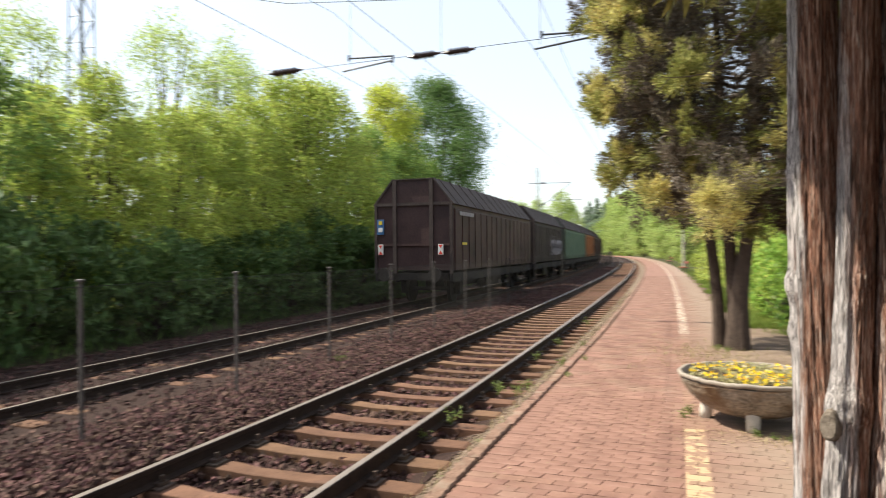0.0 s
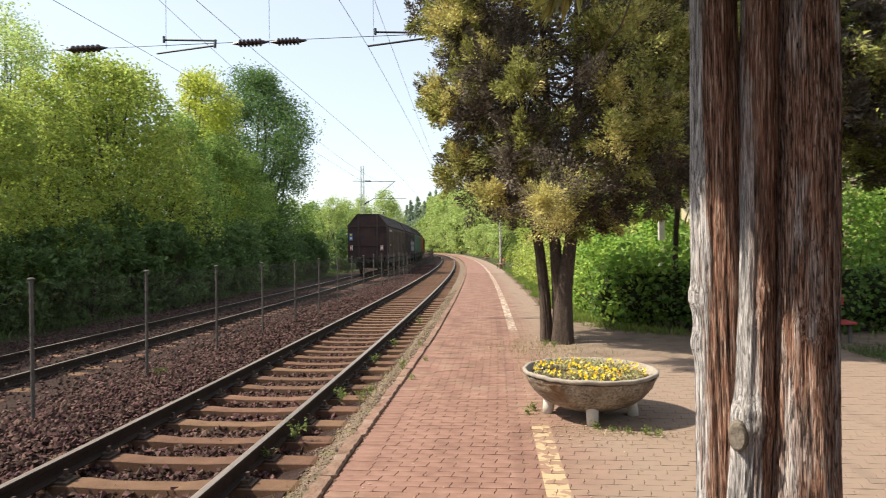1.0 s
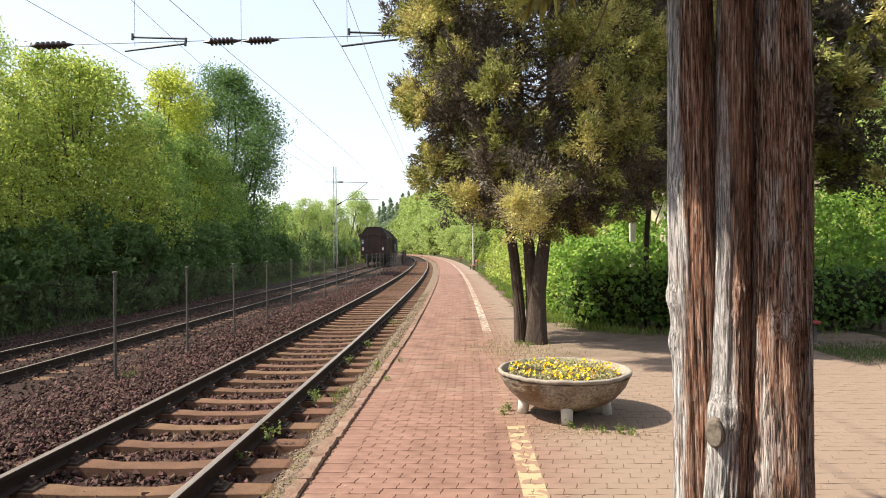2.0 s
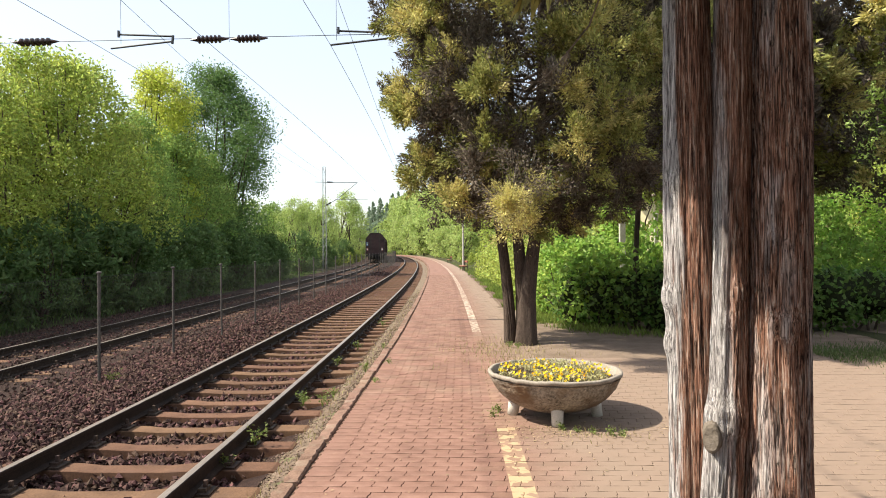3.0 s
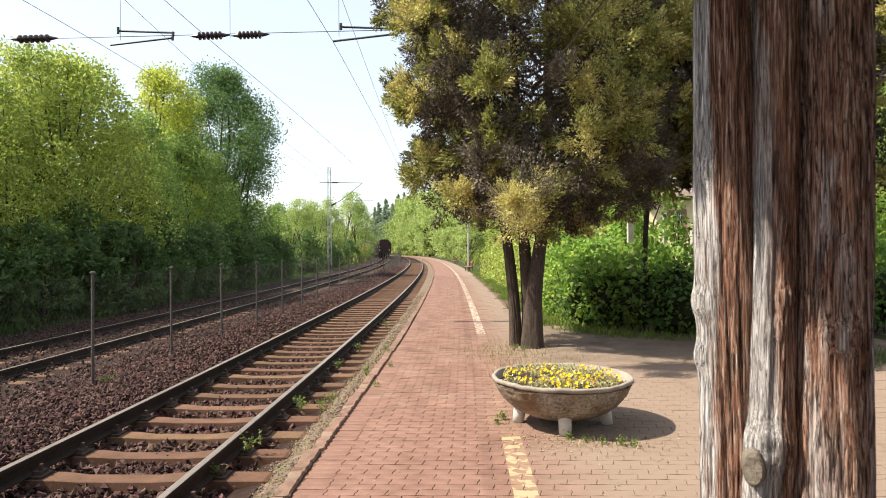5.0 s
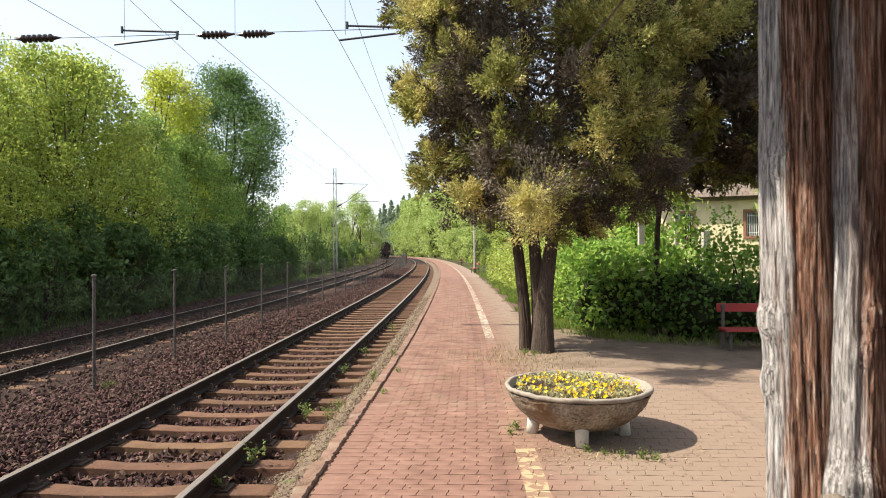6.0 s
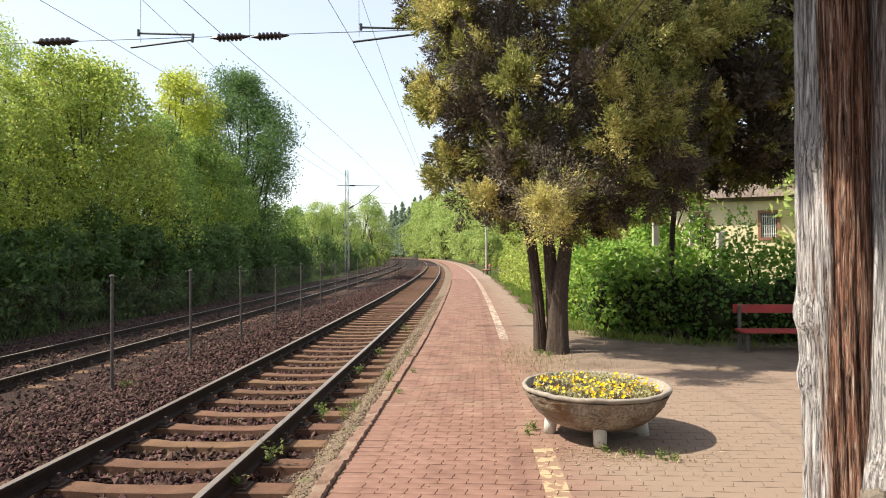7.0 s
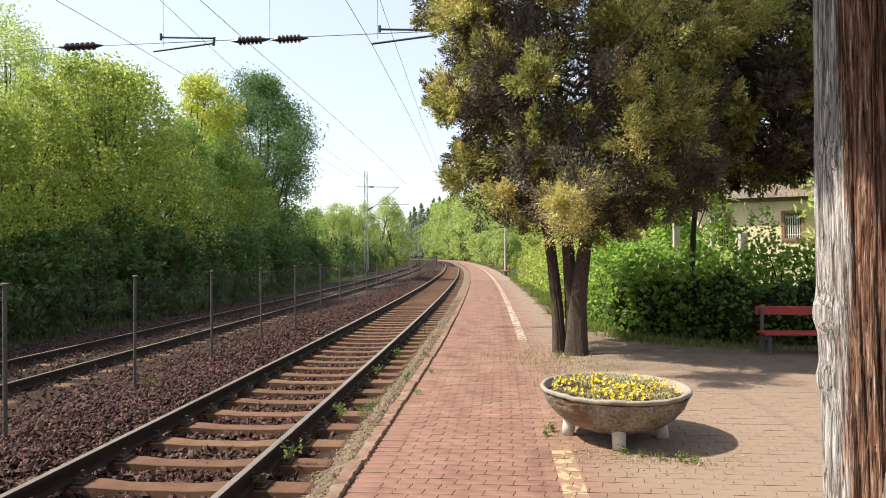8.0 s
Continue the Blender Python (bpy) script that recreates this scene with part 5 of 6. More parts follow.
# near-black fill: stands in for inner twigs and the shade among them
M_HEDGE_CORE = mat("dark_hedge_core", (0.012, 0.016, 0.006), (0.035, 0.042, 0.016), 0.95, 14, 60, 0.8, bump_dist=0.03)


def leaf_mass(rng, blobs, per_m3, size, droop=0.2):
    pts = []
    for c, r in blobs:
        n = int(per_m3 * r[0] * r[1] * r[2] * 4)
        p, _ = shell_points(rng, c, r, n, 0.72)
        pts.append(p + rng.normal(0, 0.05, p.shape))
    p = np.concatenate(pts)
    p = p[p[:, 2] > 0.02]
    return leaves(rng, p, size, droop=droop, slim=0.75)


def hedge(name, label, blobs, seed, size=0.10, per=850, material=None):
    rng = np.random.default_rng(seed)
    h = thing(name, label, "hedge" if name == "hedge" else "shrub")
    v, f = leaf_mass(rng, blobs, per, size)
    part("foliage", mesh_np("foliage", v, f, material or M_HEDGE), h)
    # solid dark blobs in the hedge paint its shaded inside
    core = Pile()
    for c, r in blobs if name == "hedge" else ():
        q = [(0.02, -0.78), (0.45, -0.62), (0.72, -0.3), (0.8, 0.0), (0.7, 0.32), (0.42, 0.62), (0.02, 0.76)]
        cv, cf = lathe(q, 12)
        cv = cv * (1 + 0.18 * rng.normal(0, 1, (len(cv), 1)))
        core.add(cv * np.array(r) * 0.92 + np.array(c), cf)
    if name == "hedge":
        part("twig_mass", core.mesh("twig_mass", M_HEDGE_CORE), h, "solid dark core standing in for shaded inner twigs")
    st = Pile()
    for c, r in blobs:
        for _ in range(3):
            b = np.array((c[0] + rng.normal(0, r[0] * 0.3), c[1] + rng.normal(0, r[1] * 0.3), -0.1))
            e = np.array(c) + rng.normal(0, 0.25, 3) * np.array(r)
            st.tube([b, (b + e) / 2 + rng.normal(0, 0.08, 3), e], (0.03, 0.02, 0.008), 5)
    tagged(part("stem", st.mesh("stem", M_BARK), h), kind="stuff")
    return h


rngh = np.random.default_rng(90)
line = [(2.55, 13.7), (2.95, 13.1), (3.45, 12.65), (4.0, 12.35), (4.7, 12.2), (5.4, 12.15), (6.1, 12.2), (6.9, 12.3), (7.7, 12.4), (8.6, 12.5), (9.6, 12.6), (10.8, 12.8)]
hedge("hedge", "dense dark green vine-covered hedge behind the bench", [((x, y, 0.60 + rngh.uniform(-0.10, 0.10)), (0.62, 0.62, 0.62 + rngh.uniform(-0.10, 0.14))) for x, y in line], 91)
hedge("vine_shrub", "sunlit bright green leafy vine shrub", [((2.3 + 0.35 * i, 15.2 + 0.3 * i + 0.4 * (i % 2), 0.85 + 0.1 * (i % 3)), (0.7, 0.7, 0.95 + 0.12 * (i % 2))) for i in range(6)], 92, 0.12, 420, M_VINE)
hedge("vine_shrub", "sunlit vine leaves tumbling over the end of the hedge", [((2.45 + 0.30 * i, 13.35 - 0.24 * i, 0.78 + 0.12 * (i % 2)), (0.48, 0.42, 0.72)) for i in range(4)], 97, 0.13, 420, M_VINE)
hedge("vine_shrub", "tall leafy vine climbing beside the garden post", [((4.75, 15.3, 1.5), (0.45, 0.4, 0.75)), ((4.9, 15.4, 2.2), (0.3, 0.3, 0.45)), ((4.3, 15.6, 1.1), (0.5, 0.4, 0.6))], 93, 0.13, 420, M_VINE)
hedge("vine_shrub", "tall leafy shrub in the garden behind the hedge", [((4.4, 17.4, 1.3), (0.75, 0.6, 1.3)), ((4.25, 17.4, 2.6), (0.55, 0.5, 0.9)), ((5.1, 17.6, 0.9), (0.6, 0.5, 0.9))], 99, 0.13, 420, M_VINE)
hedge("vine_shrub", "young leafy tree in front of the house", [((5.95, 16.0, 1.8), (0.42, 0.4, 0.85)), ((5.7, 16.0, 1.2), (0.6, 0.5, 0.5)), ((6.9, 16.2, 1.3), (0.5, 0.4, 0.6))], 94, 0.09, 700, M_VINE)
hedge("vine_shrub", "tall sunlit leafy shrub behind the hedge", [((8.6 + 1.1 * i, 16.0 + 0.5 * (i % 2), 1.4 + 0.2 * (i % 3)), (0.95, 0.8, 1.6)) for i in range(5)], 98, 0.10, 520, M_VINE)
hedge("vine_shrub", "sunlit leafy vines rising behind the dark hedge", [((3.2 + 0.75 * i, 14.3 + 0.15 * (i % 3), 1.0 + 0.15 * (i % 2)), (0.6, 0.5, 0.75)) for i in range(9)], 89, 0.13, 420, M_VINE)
hedge("verge_shrub", "bright green shrub on the verge by the platform", [((2.6 - 0.012 * i * i, 17.5 + 2.2 * i, 0.7), (0.9, 1.3, 1.0 + 0.15 * (i % 3))) for i in range(9)], 95, 0.12, 260, M_LEAF_A)


def blades(rng, pts, h):
    """A narrow bent blade at each point."""
    n = len(pts)
    a = rng.uniform(0, 6.283, n)
    s = np.stack([np.cos(a), np.sin(a), np.zeros(n)], -1)
    w = np.stack([-np.sin(a), np.cos(a), np.zeros(n)], -1)
    H = h * rng.uniform(0.4, 1.3, (n, 1))
    up = np.array((0, 0, 1.0))
    b = rng.uniform(0.1, 0.6, (n, 1))
    v = np.stack([pts - w * 0.005, pts + w * 0.005, pts + up * H * 0.6 + s * H * b * 0.4 + w * 0.004, pts + up * H + s * H * b], 1)
    return v.reshape(-1, 3), np.arange(n * 4).reshape(n, 4)


def build_grass():
    rng = np.random.default_rng(96)
    pts = []
    y = 13.6 + rng.exponential(11, 22000)
    u = 4.35 + np.abs(rng.normal(0, 0.9, 22000)) + 0.2 * np.sin(y * 1.7)
    pts.append(along(y, u, np.interp(u, (4.3, 5.2, 9), (-0.04, -0.02, 0.0))))
    q = np.array(line)
    i = np.minimum(rng.exponential(1.6, 1300).astype(int), len(line) - 2)
    t = rng.uniform(0, 1, (1300, 1))
    p = q[i] * (1 - t) + q[i + 1] * t + np.array((-0.35, -0.62)) + rng.normal(0, 0.2, (1300, 2))
    pts.append(np.c_[p, np.zeros(len(p)) - 0.02])
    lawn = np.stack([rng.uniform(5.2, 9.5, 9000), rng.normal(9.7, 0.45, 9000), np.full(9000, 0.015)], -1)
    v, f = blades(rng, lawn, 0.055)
    tagged(new("grass", mesh_np("grass", v, f, M_LAWN)), "short grass in front of the hedge, its shade put into the colour", "grass", kind="stuff")
    v, f = blades(rng, np.concatenate(pts), 0.16)
    tagged(new("grass", mesh_np("grass", v, f, M_GRASS)), "sunlit green grass verge beside the platform", "grass", kind="stuff")
    # dry straw in the gravel, before the planter and round the thuja's foot
    y1, u1 = 3 + 26 * rng.uniform(0, 1, 900) ** 1.6, rng.normal(1.38, 0.13, 900)
    dry = [along(y1, u1, np.interp(u1, (1.05, 1.2, 1.4, 1.7), (-0.33, -0.28, -0.23, -0.19))),
           np.stack([rng.normal(1.2, 0.24, 130), rng.normal(5.70, 0.10, 130), np.full(130, -0.02)], -1),
           np.stack([rng.normal(0.85, 0.45, 800), rng.normal(10.2, 0.75, 800), np.full(800, 0.0)], -1)]
    v, f = blades(rng, np.concatenate(dry), 0.055)
    tagged(new("dry_grass", mesh_np("dry_grass", v, f, M_STRAW)), "short dry straw-coloured grass in gravel and paving joints", "grass", kind="stuff")
    # grass along the far foot of the lineside wood
    n = 7000
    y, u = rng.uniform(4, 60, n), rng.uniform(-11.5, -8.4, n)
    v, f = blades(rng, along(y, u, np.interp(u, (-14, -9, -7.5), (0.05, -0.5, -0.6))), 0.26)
    # darker hedge colour stands in for the wood's shade on this grass
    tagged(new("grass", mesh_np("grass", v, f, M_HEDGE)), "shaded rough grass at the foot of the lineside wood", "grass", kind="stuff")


build_grass()


def weed(x, y, z, h, seed, spread=1.0, material=None):
    rng = np.random.default_rng(seed)
    w = thing("weed", "small green weed growing in the gravel beside the rail", "weed", "weeds by the track", m=Matrix.Translation((x, y, z)))
    st, pts = Pile(), []
    for _ in range(6):
        tip = np.array((rng.normal(0, 0.4) * h * spread, rng.normal(0, 0.4) * h * spread, h * rng.uniform(0.6, 1.1)))
        st.tube([(0, 0, -0.02), tip * np.array((0.3, 0.3, 0.6)), tip], (0.003, 0.0025, 0.0015), 4)
        pts.append(tip * rng.uniform(0.45, 1.0, (9, 1)) + rng.normal(0, 0.02, (9, 3)))
    part("stalk", st.mesh("stalk", M_GRASS), w)
    v, f = leaves(rng, np.concatenate(pts), 0.02 + h * 0.11, slim=0.5)
    tagged(part("leaf", mesh_np("leaf", v, f, material or M_WEED), w), kind="stuff")


for i, (x, y, z, h) in enumerate(((-1.84, 7.86, -0.22, 0.17), (-1.80, 7.7, -0.22, 0.13), (-1.90, 6.2, -0.25, 0.24), (-1.95, 5.6, -0.27, 0.14), (-1.55, 7.6, -0.2, 0.16), (-1.50, 8.0, -0.2, 0.13), (-1.87, 10.3, -0.22, 0.15), (-1.80, 11.9, -0.22, 0.18), (-1.3, 9.4, -0.18, 0.22), (-1.18, 10.6, 0.0, 0.08), (-1.75, 15.5, -0.22, 0.2),
                                    (0.42, 6.45, 0.0, 0.09), (0.36, 6.3, 0.0, 0.06), (0.93, 5.82, 0.0, 0.06), (1.05, 5.75, 0.0, 0.04), (1.32, 5.65, 0.0, 0.07), (1.42, 5.62, 0.0, 0.045), (1.18, 5.7, 0.0, 0.035), (0.85, 10.6, 0.0, 0.14), (1.0, 10.5, 0.0, 0.10), (-0.98, 7.9, 0.0, 0.06), (-0.95, 9.2, 0.0, 0.05), (-4.7, 8.9, -0.2, 0.2))):
    weed(x, y, z, h * 0.8, 200 + i)


def build_litter():
    """Twigs, dry leaves and crumbs of earth on the paving and round the planter."""
    rng = np.random.default_rng(97)
    n = 900
    x, y = np.r_[rng.uniform(-0.9, 3.5, n), rng.normal(1.0, 0.5, 700)], np.r_[rng.uniform(3.2, 12, n), rng.normal(5.8, 0.22, 700)]
    pts = np.stack([x, y, np.full(len(x), 0.008)], -1)
    o = rng.normal(0, 1, (len(x), 3)) * (1, 1, 0.15)
    v, f = leaves(rng, pts, 0.028, o, slim=0.5)
    v[:, 2] = 0.005 + np.abs(v[:, 2] - 0.008) * 0.35
    tagged(new("leaf_litter", mesh_np("leaf_litter", v, f, mat("dry_leaf_litter", (0.16, 0.11, 0.06), (0.42, 0.32, 0.19), 0.9, 20, 60, 0, vary=0.35, island=True))), "dry leaf and twig litter on the paving", "litter", kind="stuff")


build_litter()

# ---- bare earth apron round the thuja, beyond the paving ----
M_EARTH = mat("dusty_trodden_earth", (0.13, 0.095, 0.07), (0.27, 0.20, 0.15), 0.95, 2.2, 60, 0.9, spot=(0.12, 0.085, 0.055), spot_at=(0.55, 0.72), bump_dist=0.012)


def build_apron():
    us, ys = np.linspace(3.55, 14, 50), np.linspace(8.6, 17.5, 50)
    U, Y = np.meshgrid(us, ys)
    p = along(Y.ravel(), U.ravel(), 0.0)
    edge = np.minimum.reduce([(U - 3.55) / 0.7, (Y - 8.6) / 1.4, np.ones(U.shape)]).ravel()
    p[:, 2] = -0.035 + 0.055 * edge + 0.012 * value_noise(p[:, 0], p[:, 1], 0.6, 4.0)
    f = [(i * 50 + j, i * 50 + j + 1, (i + 1) * 50 + j + 1, (i + 1) * 50 + j) for i in range(49) for j in range(49)]
    tagged(new("earth_apron", mesh_np("earth_apron", p, f, M_EARTH, True)), "dusty trodden earth around the thuja and hedge", "ground", kind="structure")


build_apron()

# ---- benches ----
M_BENCH = mat("red_bench_paint", (0.30, 0.030, 0.030), (0.42, 0.055, 0.05), 0.5, 6, 50, 0.15, spot=(0.22, 0.05, 0.04), spot_at=(0.55, 0.7))
M_BENCH2 = mat("faded_brown_red_wood", (0.24, 0.085, 0.055), (0.36, 0.14, 0.09), 0.6, 6, 50, 0.15)


def bench(label, length, paint, m):
    b = thing("bench", label, "bench", "platform benches", m=m)
    for z0, z1, y in ((0.60, 0.73, 0.20),):
        part("back_slat", Pile().bevel_box((0, y, z0), (length, y + 0.04, z1), 0.008).mesh("back_slat", paint), b)
    for y in (-0.22, -0.02):
        part("seat_slat", Pile().bevel_box((0, y, 0.325), (length, y + 0.17, 0.365), 0.008).mesh("seat_slat", paint), b)
    for x in (0.06, length - 0.10):
        for y, top in ((-0.18, 0.325), (0.155, 0.72)):
            part("leg", Pile().box((x, y, -0.05), (x + 0.045, y + 0.045, top)).mesh("leg", M_POST), b)
        part("seat_bearer", Pile().box((x, -0.18, 0.28), (x + 0.045, 0.2, 0.325)).mesh("seat_bearer", M_POST), b)


bench("red painted slat bench in front of the shaded hedge", 1.75, M_BENCH, pose(3.98, 11.0, 0.0, 0, 0, -2))
bench("faded red wooden bench on the platform verge", 1.5, M_BENCH2, pose(float(along(49, 4.25)[0]), 48.2, 0.0, 0, 0, -82))
bench("faded red wooden bench on the platform verge", 1.5, M_BENCH2, pose(float(along(75, 4.4)[0]), 75, 0.0, 0, 0, -82))

# ---- posts ----
M_CONCRETE = mat("pale_concrete_post", (0.34, 0.32, 0.28), (0.52, 0.49, 0.44), 0.85, 6, 60, 0.3)


def build_posts():
    lamp = thing("lamp_post", "slim pale concrete lamp post beside the platform bench", "lamp post", m=Matrix.Translation(Vector(along(48.0, 4.3))))
    part("pole", Pile().tube([(0, 0, -0.4), (0, 0, 3), (0, 0, 6.2)], (0.075, 0.065, 0.05), 10).mesh("pole", M_CONCRETE), lamp)
    part("arm", Pile().tube([(0, 0, 6.1), (-0.3, 0, 6.4), (-0.9, 0, 6.5)], 0.03, 8).mesh("arm", M_MAST), lamp)
    part("lantern", Pile().bevel_box((-1.35, -0.12, 6.44), (-0.85, 0.12, 6.56), 0.03).mesh("lantern", M_MAST), lamp)
    for x, y, h, r in ((3.85, 15.2, 2.25, 0.062), (4.75, 15.6, 2.4, 0.04), (6.35, 18.2, 2.1, 0.09)):
        g = thing("garden_post", "pale square garden post among the vines", "post", "garden posts", m=Matrix.Translation((x, y, 0)))
        part("shaft", Pile().bevel_box((-r, -r, -0.3), (r, r, h), 0.015).mesh("shaft", M_CONCRETE), g)


build_posts()

# ---- overhead line ----


def lattice_mast(label, x, y, H, half, bar=0.035):
    t = thing("lattice_mast", label, "overhead line mast", "overhead line masts", m=Matrix.Translation((x, y, 0)))
    for sx in (-1, 1):
        for sy in (-1, 1):
            part("leg", Pile().tube([(sx * half, sy * half, -0.5), (sx * half * 0.7, sy * half * 0.7, H)], bar, 4).mesh("leg", M_MAST), t)
    br = Pile()
    n = int(H / 0.75)
    for i in range(n):
        a, b = H * i / n, H * (i + 1) / n
        ra, rb = half * (1 - 0.3 * a / H), half * (1 - 0.3 * b / H)
        s = 1 if i % 2 else -1
        for k in (-1, 1):
            br.tube([(s * ra, k * ra, a), (-s * rb, k * rb, b)], bar * 0.5, 4)
            br.tube([(k * ra, s * ra, a), (k * rb, -s * rb, b)], bar * 0.5, 4)
            br.tube([(-rb, k * rb, b), (rb, k * rb, b)], bar * 0.45, 4)
    part("bracing", br.mesh("bracing", M_MAST), t, "zigzag steel bracing")
    return t


def insulator(pile, a, b, n=7):
    """A string of ribbed discs from a to b."""
    a, b = np.array(a), np.array(b)
    pts, rad = [], []
    for i in range(n):
        for t, r in ((0.05, 0.045), (0.32, 0.088), (0.6, 0.084), (0.85, 0.045)):
            pts.append(a + (b - a) * (i + t) / n)
            rad.append(r)
    pile.tube(pts, rad, 12)


def build_overhead():
    Y = 14.0
    lattice_mast("tall grey lattice overhead line mast among the lineside trees", -16.0, Y, 11.5, 0.30)
    far = lattice_mast("grey lattice overhead line mast beside the second track", -12.2, 60.0, 9.3, 0.17, 0.017)
    part("cantilever", Pile().tube([(-0.9, 0, 7.9), (3.1, 0, 7.8)], 0.03, 6).tube([(0.1, 0, 5.7), (1.2, 0, 6.3), (3.0, 0, 7.75)], 0.03, 6).tube([(1.0, 0, 6.25), (4.1, 0, 6.2)], 0.022, 6).mesh("cantilever", M_CABLE), far, "thin cantilever arms")
    ins = Pile()
    insulator(ins, (0.25, 0, 7.87), (0.8, 0, 7.86), 5)
    part("insulator", ins.mesh("insulator", M_INSUL), far)
    ins = Pile()
    insulator(ins, (0.2, 0, 5.75), (0.65, 0, 6.0), 5)
    part("insulator", ins.mesh("insulator", M_INSUL), far)
    lattice_mast("grey lattice mast holding the span wires beside the hedge", 11.6, Y, 11.5, 0.28)
    span = thing("span_wire", "overhead span wires with brown insulators and steadying arms across the tracks", "overhead line")
    w = Pile()
    w.tube([(-15.75, Y, 6.10), (-9, Y, 6.16), (-4, Y, 6.20), (2, Y, 6.24), (11.4, Y, 6.3)], 0.008, 5)
    w.tube([(-15.75, Y, 9.6), (-9, Y, 7.9), (-3.6, Y, 7.3), (3, Y, 8.1), (11.4, Y, 9.6)], 0.009, 5)
    for x in (-7.2, -4.84, -2.52):
        w.tube([(x, Y, 6.1), (x, Y, 7.6)], 0.005, 4)
    part("cable", w.mesh("cable", M_CABLE), span, "thin steel cables")
    for a, b in ((-9.42, -8.72), (-5.53, -5.0), (-4.66, -4.16)):
        p = Pile().tube([(a - 0.16, Y, 6.16), (a, Y, 6.16)], (0.012, 0.05), 8).tube([(b, Y, 6.17), (b + 0.16, Y, 6.17)], (0.05, 0.012), 8)
        insulator(p, (a, Y, 6.16), (b, Y, 6.17), 6)
        part("insulator", p.mesh("insulator", M_INSUL), span, "brown ribbed insulator")
    for x, s in ((-7.42, 1), (-2.65, 1)):
        arm = Pile().tube([(x + 0.17 * s, Y, 6.30), (x + 1.36 * s, Y, 6.24)], 0.022, 6).tube([(x, Y, 6.0), (x + 1.32 * s, Y, 6.13)], 0.022, 6).tube([(x + 1.36 * s, Y, 6.26), (x + 1.34 * s, Y, 6.08)], 0.03, 6).tube([(x + 0.17 * s, Y, 6.38), (x + 0.17 * s, Y, 6.24)], 0.03, 6)
        part("steady_arm", arm.mesh("steady_arm", M_CABLE), span, "thin dark steady arm")
    ys = np.r_[np.arange(-10, 14, 2.0), np.arange(14, 60, 2.0), np.arange(60, 201, 5.0)]
    stag = np.interp(ys, (-32, 14, 60, 106, 152, 198), (-0.2, 0.2, -0.2, 0.2, -0.2, 0.2))
    t = ((ys - 14) % 46) / 46
    sag = 4 * t * (1 - t)
    for name, u, z in (("contact_wire", stag, 6.0 + 0 * sag), ("contact_wire", SECOND + stag, 6.0 + 0 * sag), ("messenger_wire", stag * 0.4 + 0.12, 7.45 - 1.0 * sag), ("messenger_wire", SECOND + 0.1 + stag * 0.4, 7.45 - 1.0 * sag), ("feeder_wire", -2.25 + 0 * sag, 5.92 + 0.1 * sag)):
        ob = tagged(new(name, Pile().tube(along(ys, u, z), 0.0058, 5).mesh(name, M_CABLE)), "thin dark overhead electric wire above the tracks", "overhead wire", "overhead wires")


build_overhead()

# ---- house ----
M_WALL = mat("cream_yellow_render", (0.70, 0.58, 0.34), (0.82, 0.71, 0.46), 0.9, 1.2, 30, 0.2, spot=(0.55, 0.46, 0.30), spot_at=(0.55, 0.75))
M_TILE = mat("weathered_red_roof_tile", (0.12, 0.093, 0.078), (0.23, 0.178, 0.15), 0.85, 3, 40, 0.3, vary=0.25, island=True)
M_GLASS = mat("dark_window_glass", (0.03, 0.035, 0.04), (0.06, 0.065, 0.07), 0.08, 2, 20, 0)
M_FRAME = mat("brown_window_surround", (0.25, 0.12, 0.08), (0.36, 0.19, 0.13), 0.7, 5, 40, 0.1)


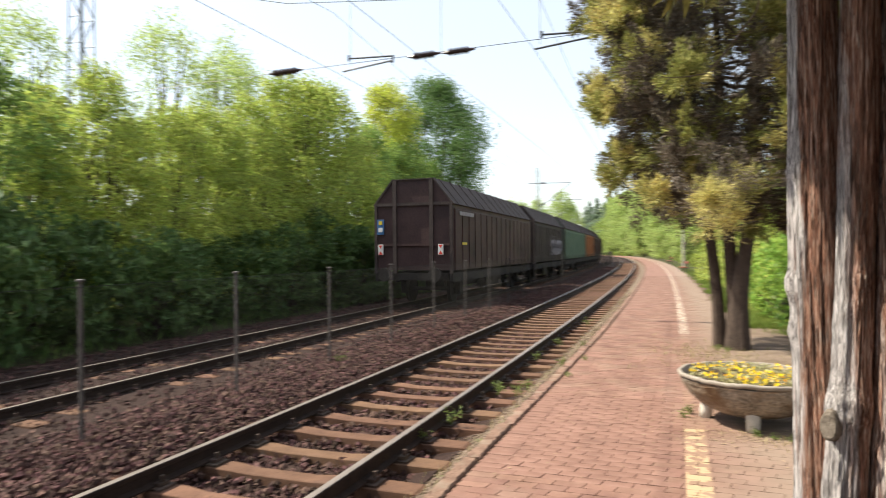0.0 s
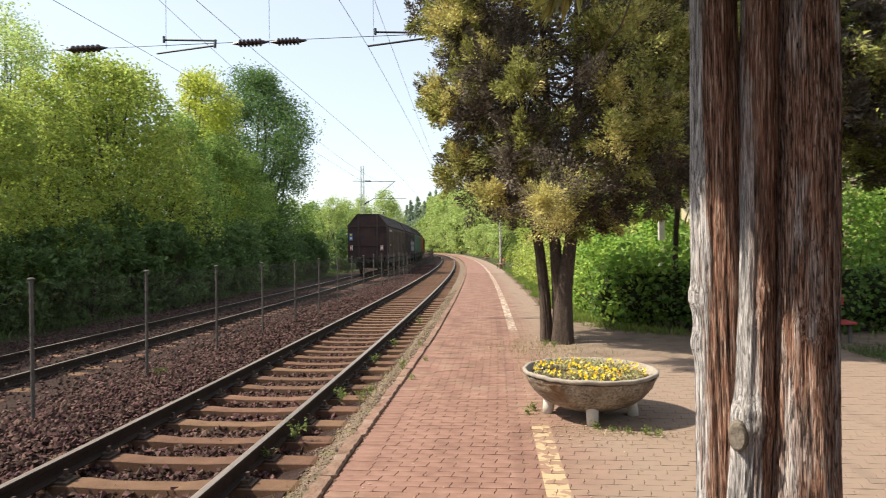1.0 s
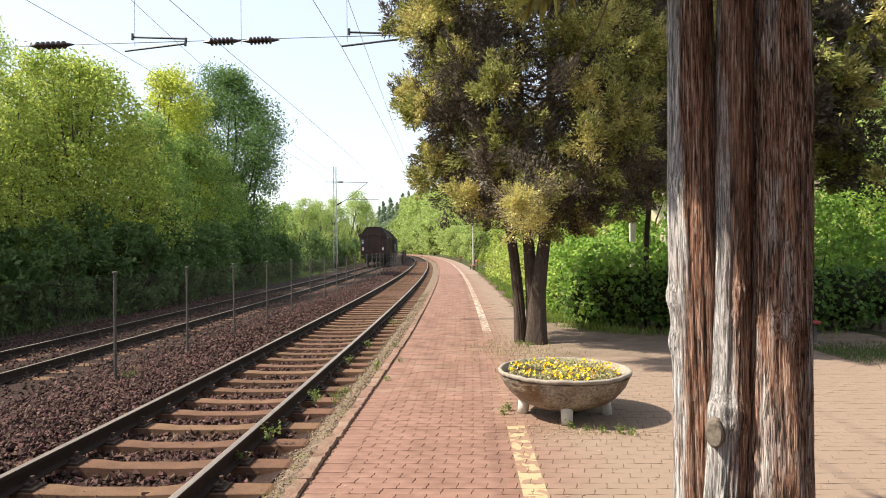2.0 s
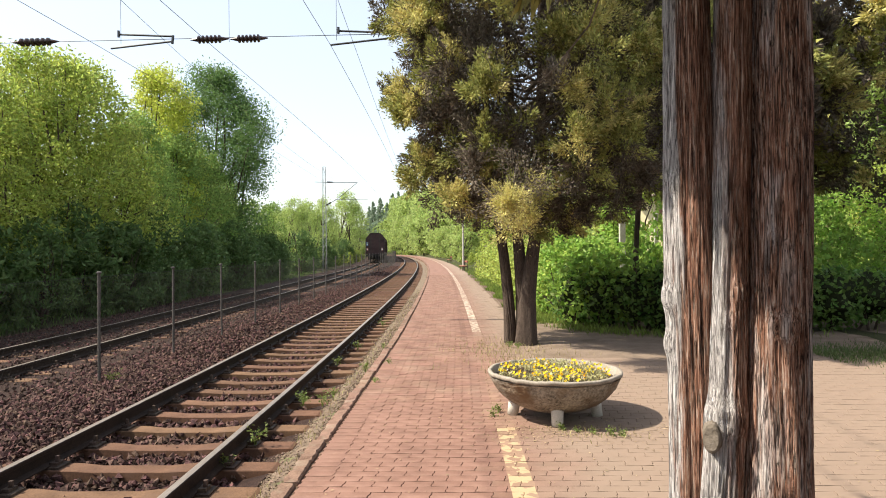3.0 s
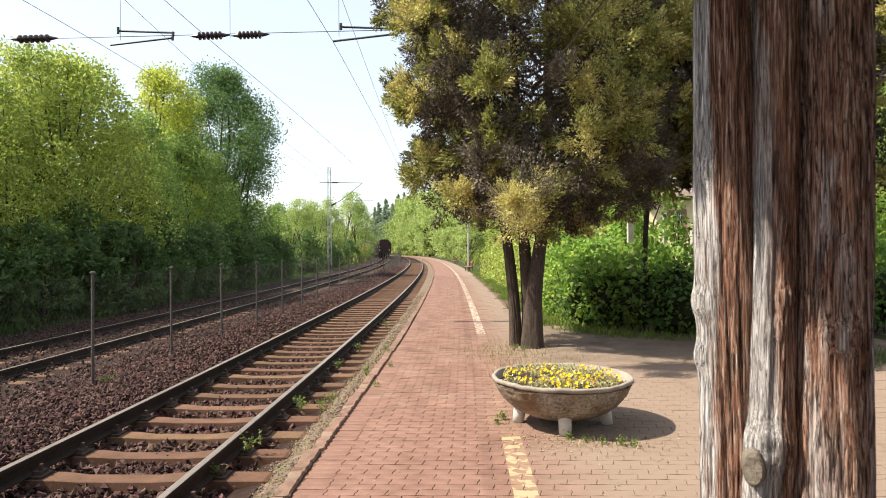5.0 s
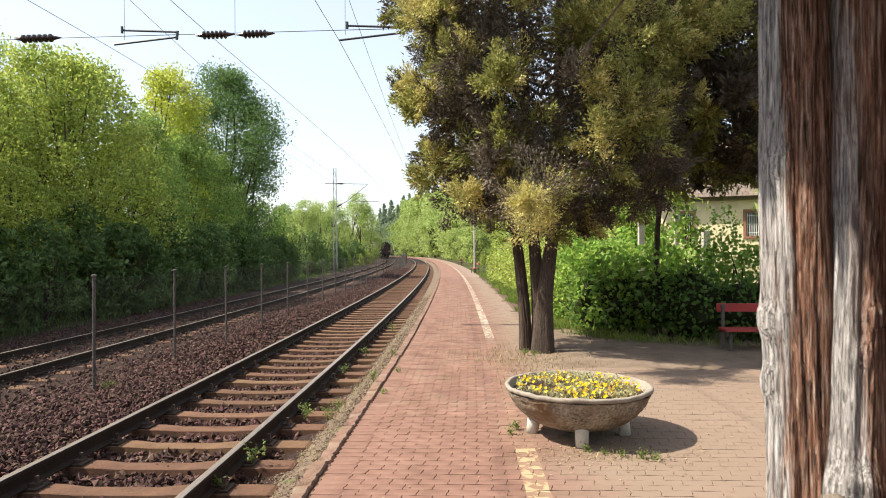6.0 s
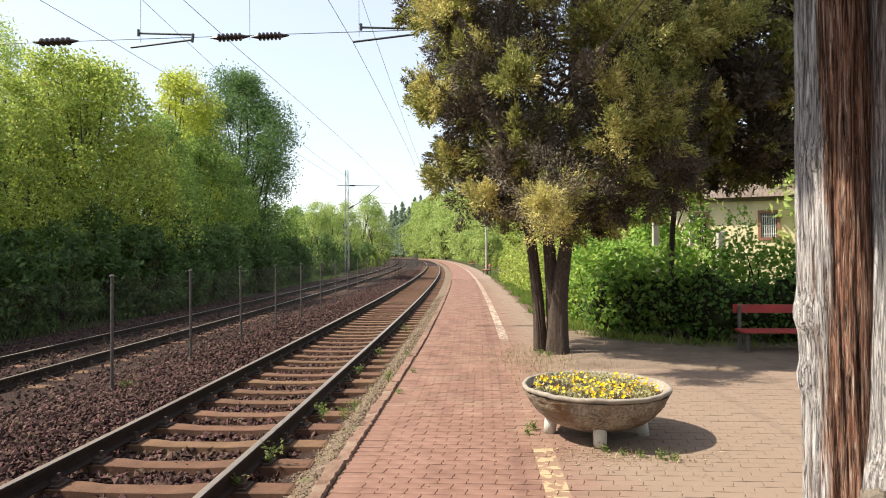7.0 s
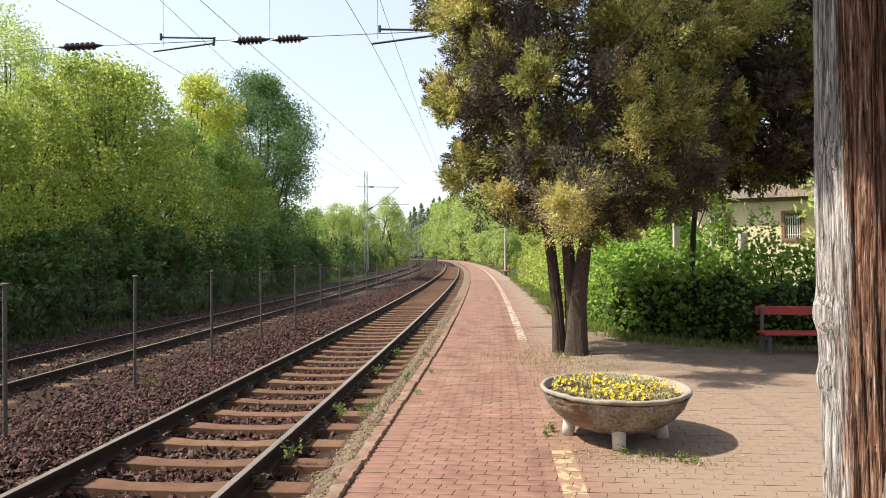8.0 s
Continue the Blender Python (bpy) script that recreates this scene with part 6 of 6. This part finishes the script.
def build_house():
    h = thing("house", "cream-yellow rendered house with a red tiled roof behind the hedge", "house", m=pose(8.58, 30.48, 0.2, 0, 0, -20))
    L, D, E, T = 7.6, 7.5, 3.75, 0.35
    wins = [(0.92, 1.95, 0.62, 1.05), (3.70, 1.95, 0.62, 1.05)]
    x = 0.0
    for a, z, ww, hh in wins + [(L, 0, 0, 0)]:
        part("front_wall", Pile().box((x, 0, -0.6), (a, T, E)).mesh("front_wall", M_WALL), h)
        if ww:
            part("parapet", Pile().box((a, 0, -0.6), (a + ww, T, z)).mesh("parapet", M_WALL), h)
            part("lintel", Pile().box((a, 0, z + hh), (a + ww, T, E)).mesh("lintel", M_WALL), h)
        x = a + ww
    part("side_wall", Pile().box((0, T, -0.6), (T, D, E)).mesh("side_wall", M_WALL), h)
    part("side_wall", Pile().box((L - T, T, -0.6), (L, D, E)).mesh("side_wall", M_WALL), h)
    part("back_wall", Pile().box((T, D - T, -0.6), (L - T, D, E)).mesh("back_wall", M_WALL), h)
    for s in (T / 2, L - T / 2):
        g = Pile().add([(s - T / 2, 0, E), (s + T / 2, 0, E), (s + T / 2, D, E), (s - T / 2, D, E), (s - T / 2, D / 2, E + 2.9), (s + T / 2, D / 2, E + 2.9)], [(0, 4, 3), (1, 2, 5)])
        part("gable", g.mesh("gable", M_WALL), h)
    part("cornice", Pile().box((-0.1, -0.12, E - 0.22), (L + 0.1, -0.003, E)).mesh("cornice", M_RIM), h, "pale eaves moulding")
    roof = part("roof", Pile().add([(-0.4, -0.45, E - 0.1), (L + 0.4, -0.45, E - 0.1), (L + 0.4, D / 2, E + 3.05), (-0.4, D / 2, E + 3.05), (L + 0.4, D + 0.45, E - 0.1), (-0.4, D + 0.45, E - 0.1)], [(0, 1, 2, 3), (3, 2, 4, 5), (0, 5, 4, 1)]).mesh("roof", M_TILE), h, "weathered tiled roof")
    tiles = Pile()
    slope = math.atan2(3.15, D / 2 + 0.45)
    ln = math.hypot(3.15, D / 2 + 0.45)
    m = Matrix.Translation((-0.4, -0.45, E - 0.07)) @ Matrix.Rotation(slope, 4, "X")
    for r in range(int(ln / 0.30)):
        for c in range(int((L + 0.8) / 0.22)):
            tiles.bevel_box((c * 0.22 + (0.11 if r % 2 else 0), r * 0.30 - 0.03, 0.0), (c * 0.22 + 0.21 + (0.11 if r % 2 else 0), r * 0.30 + 0.30, 0.025), 0.008, m)
    tagged(part("roof_tile", tiles.mesh("roof_tile", M_TILE), roof), kind="stuff")
    for a, z, ww, hh in wins:
        win = part("window", Pile().box((a + 0.05, 0.12, z + 0.05), (a + ww - 0.05, 0.14, z + hh - 0.05)).mesh("window", M_GLASS), h, "dark glazed window")
        fr = Pile().box((a - 0.12, -0.04, z - 0.1), (a, 0.1, z + hh + 0.12)).box((a + ww, -0.04, z - 0.1), (a + ww + 0.12, 0.1, z + hh + 0.12)).box((a, -0.04, z + hh), (a + ww, 0.1, z + hh + 0.12)).box((a, -0.06, z - 0.1), (a + ww, 0.1, z))
        part("surround", fr.mesh("surround", M_FRAME), win, "brown window surround")
        bars = Pile()
        for q in np.linspace(a + 0.06, a + ww - 0.06, 7):
            bars.box((q - 0.015, 0.02, z), (q + 0.015, 0.05, z + hh))
        for q in np.linspace(z + 0.15, z + hh - 0.15, 3):
            bars.box((a, 0.015, q - 0.015), (a + ww, 0.02, q + 0.015))
        part("grille", bars.mesh("grille", M_WHITE), win, "white window grille")


build_house()

# ---- plain wall out of view, added behind the viewpoint to block sky light ----
M_BLOCK_WALL = mat("dull_plaster", (0.22, 0.19, 0.15), (0.32, 0.28, 0.22), 0.9, 2, 30, 0.2)
tagged(new("wall_sky_block", Pile().box((-0.9, -6.4, -0.3), (16.0, -6.0, 7.5)).mesh("wall_sky_block", M_BLOCK_WALL)), "plain unseen wall added behind the viewpoint to block sky light", "wall", kind="structure")


motions()
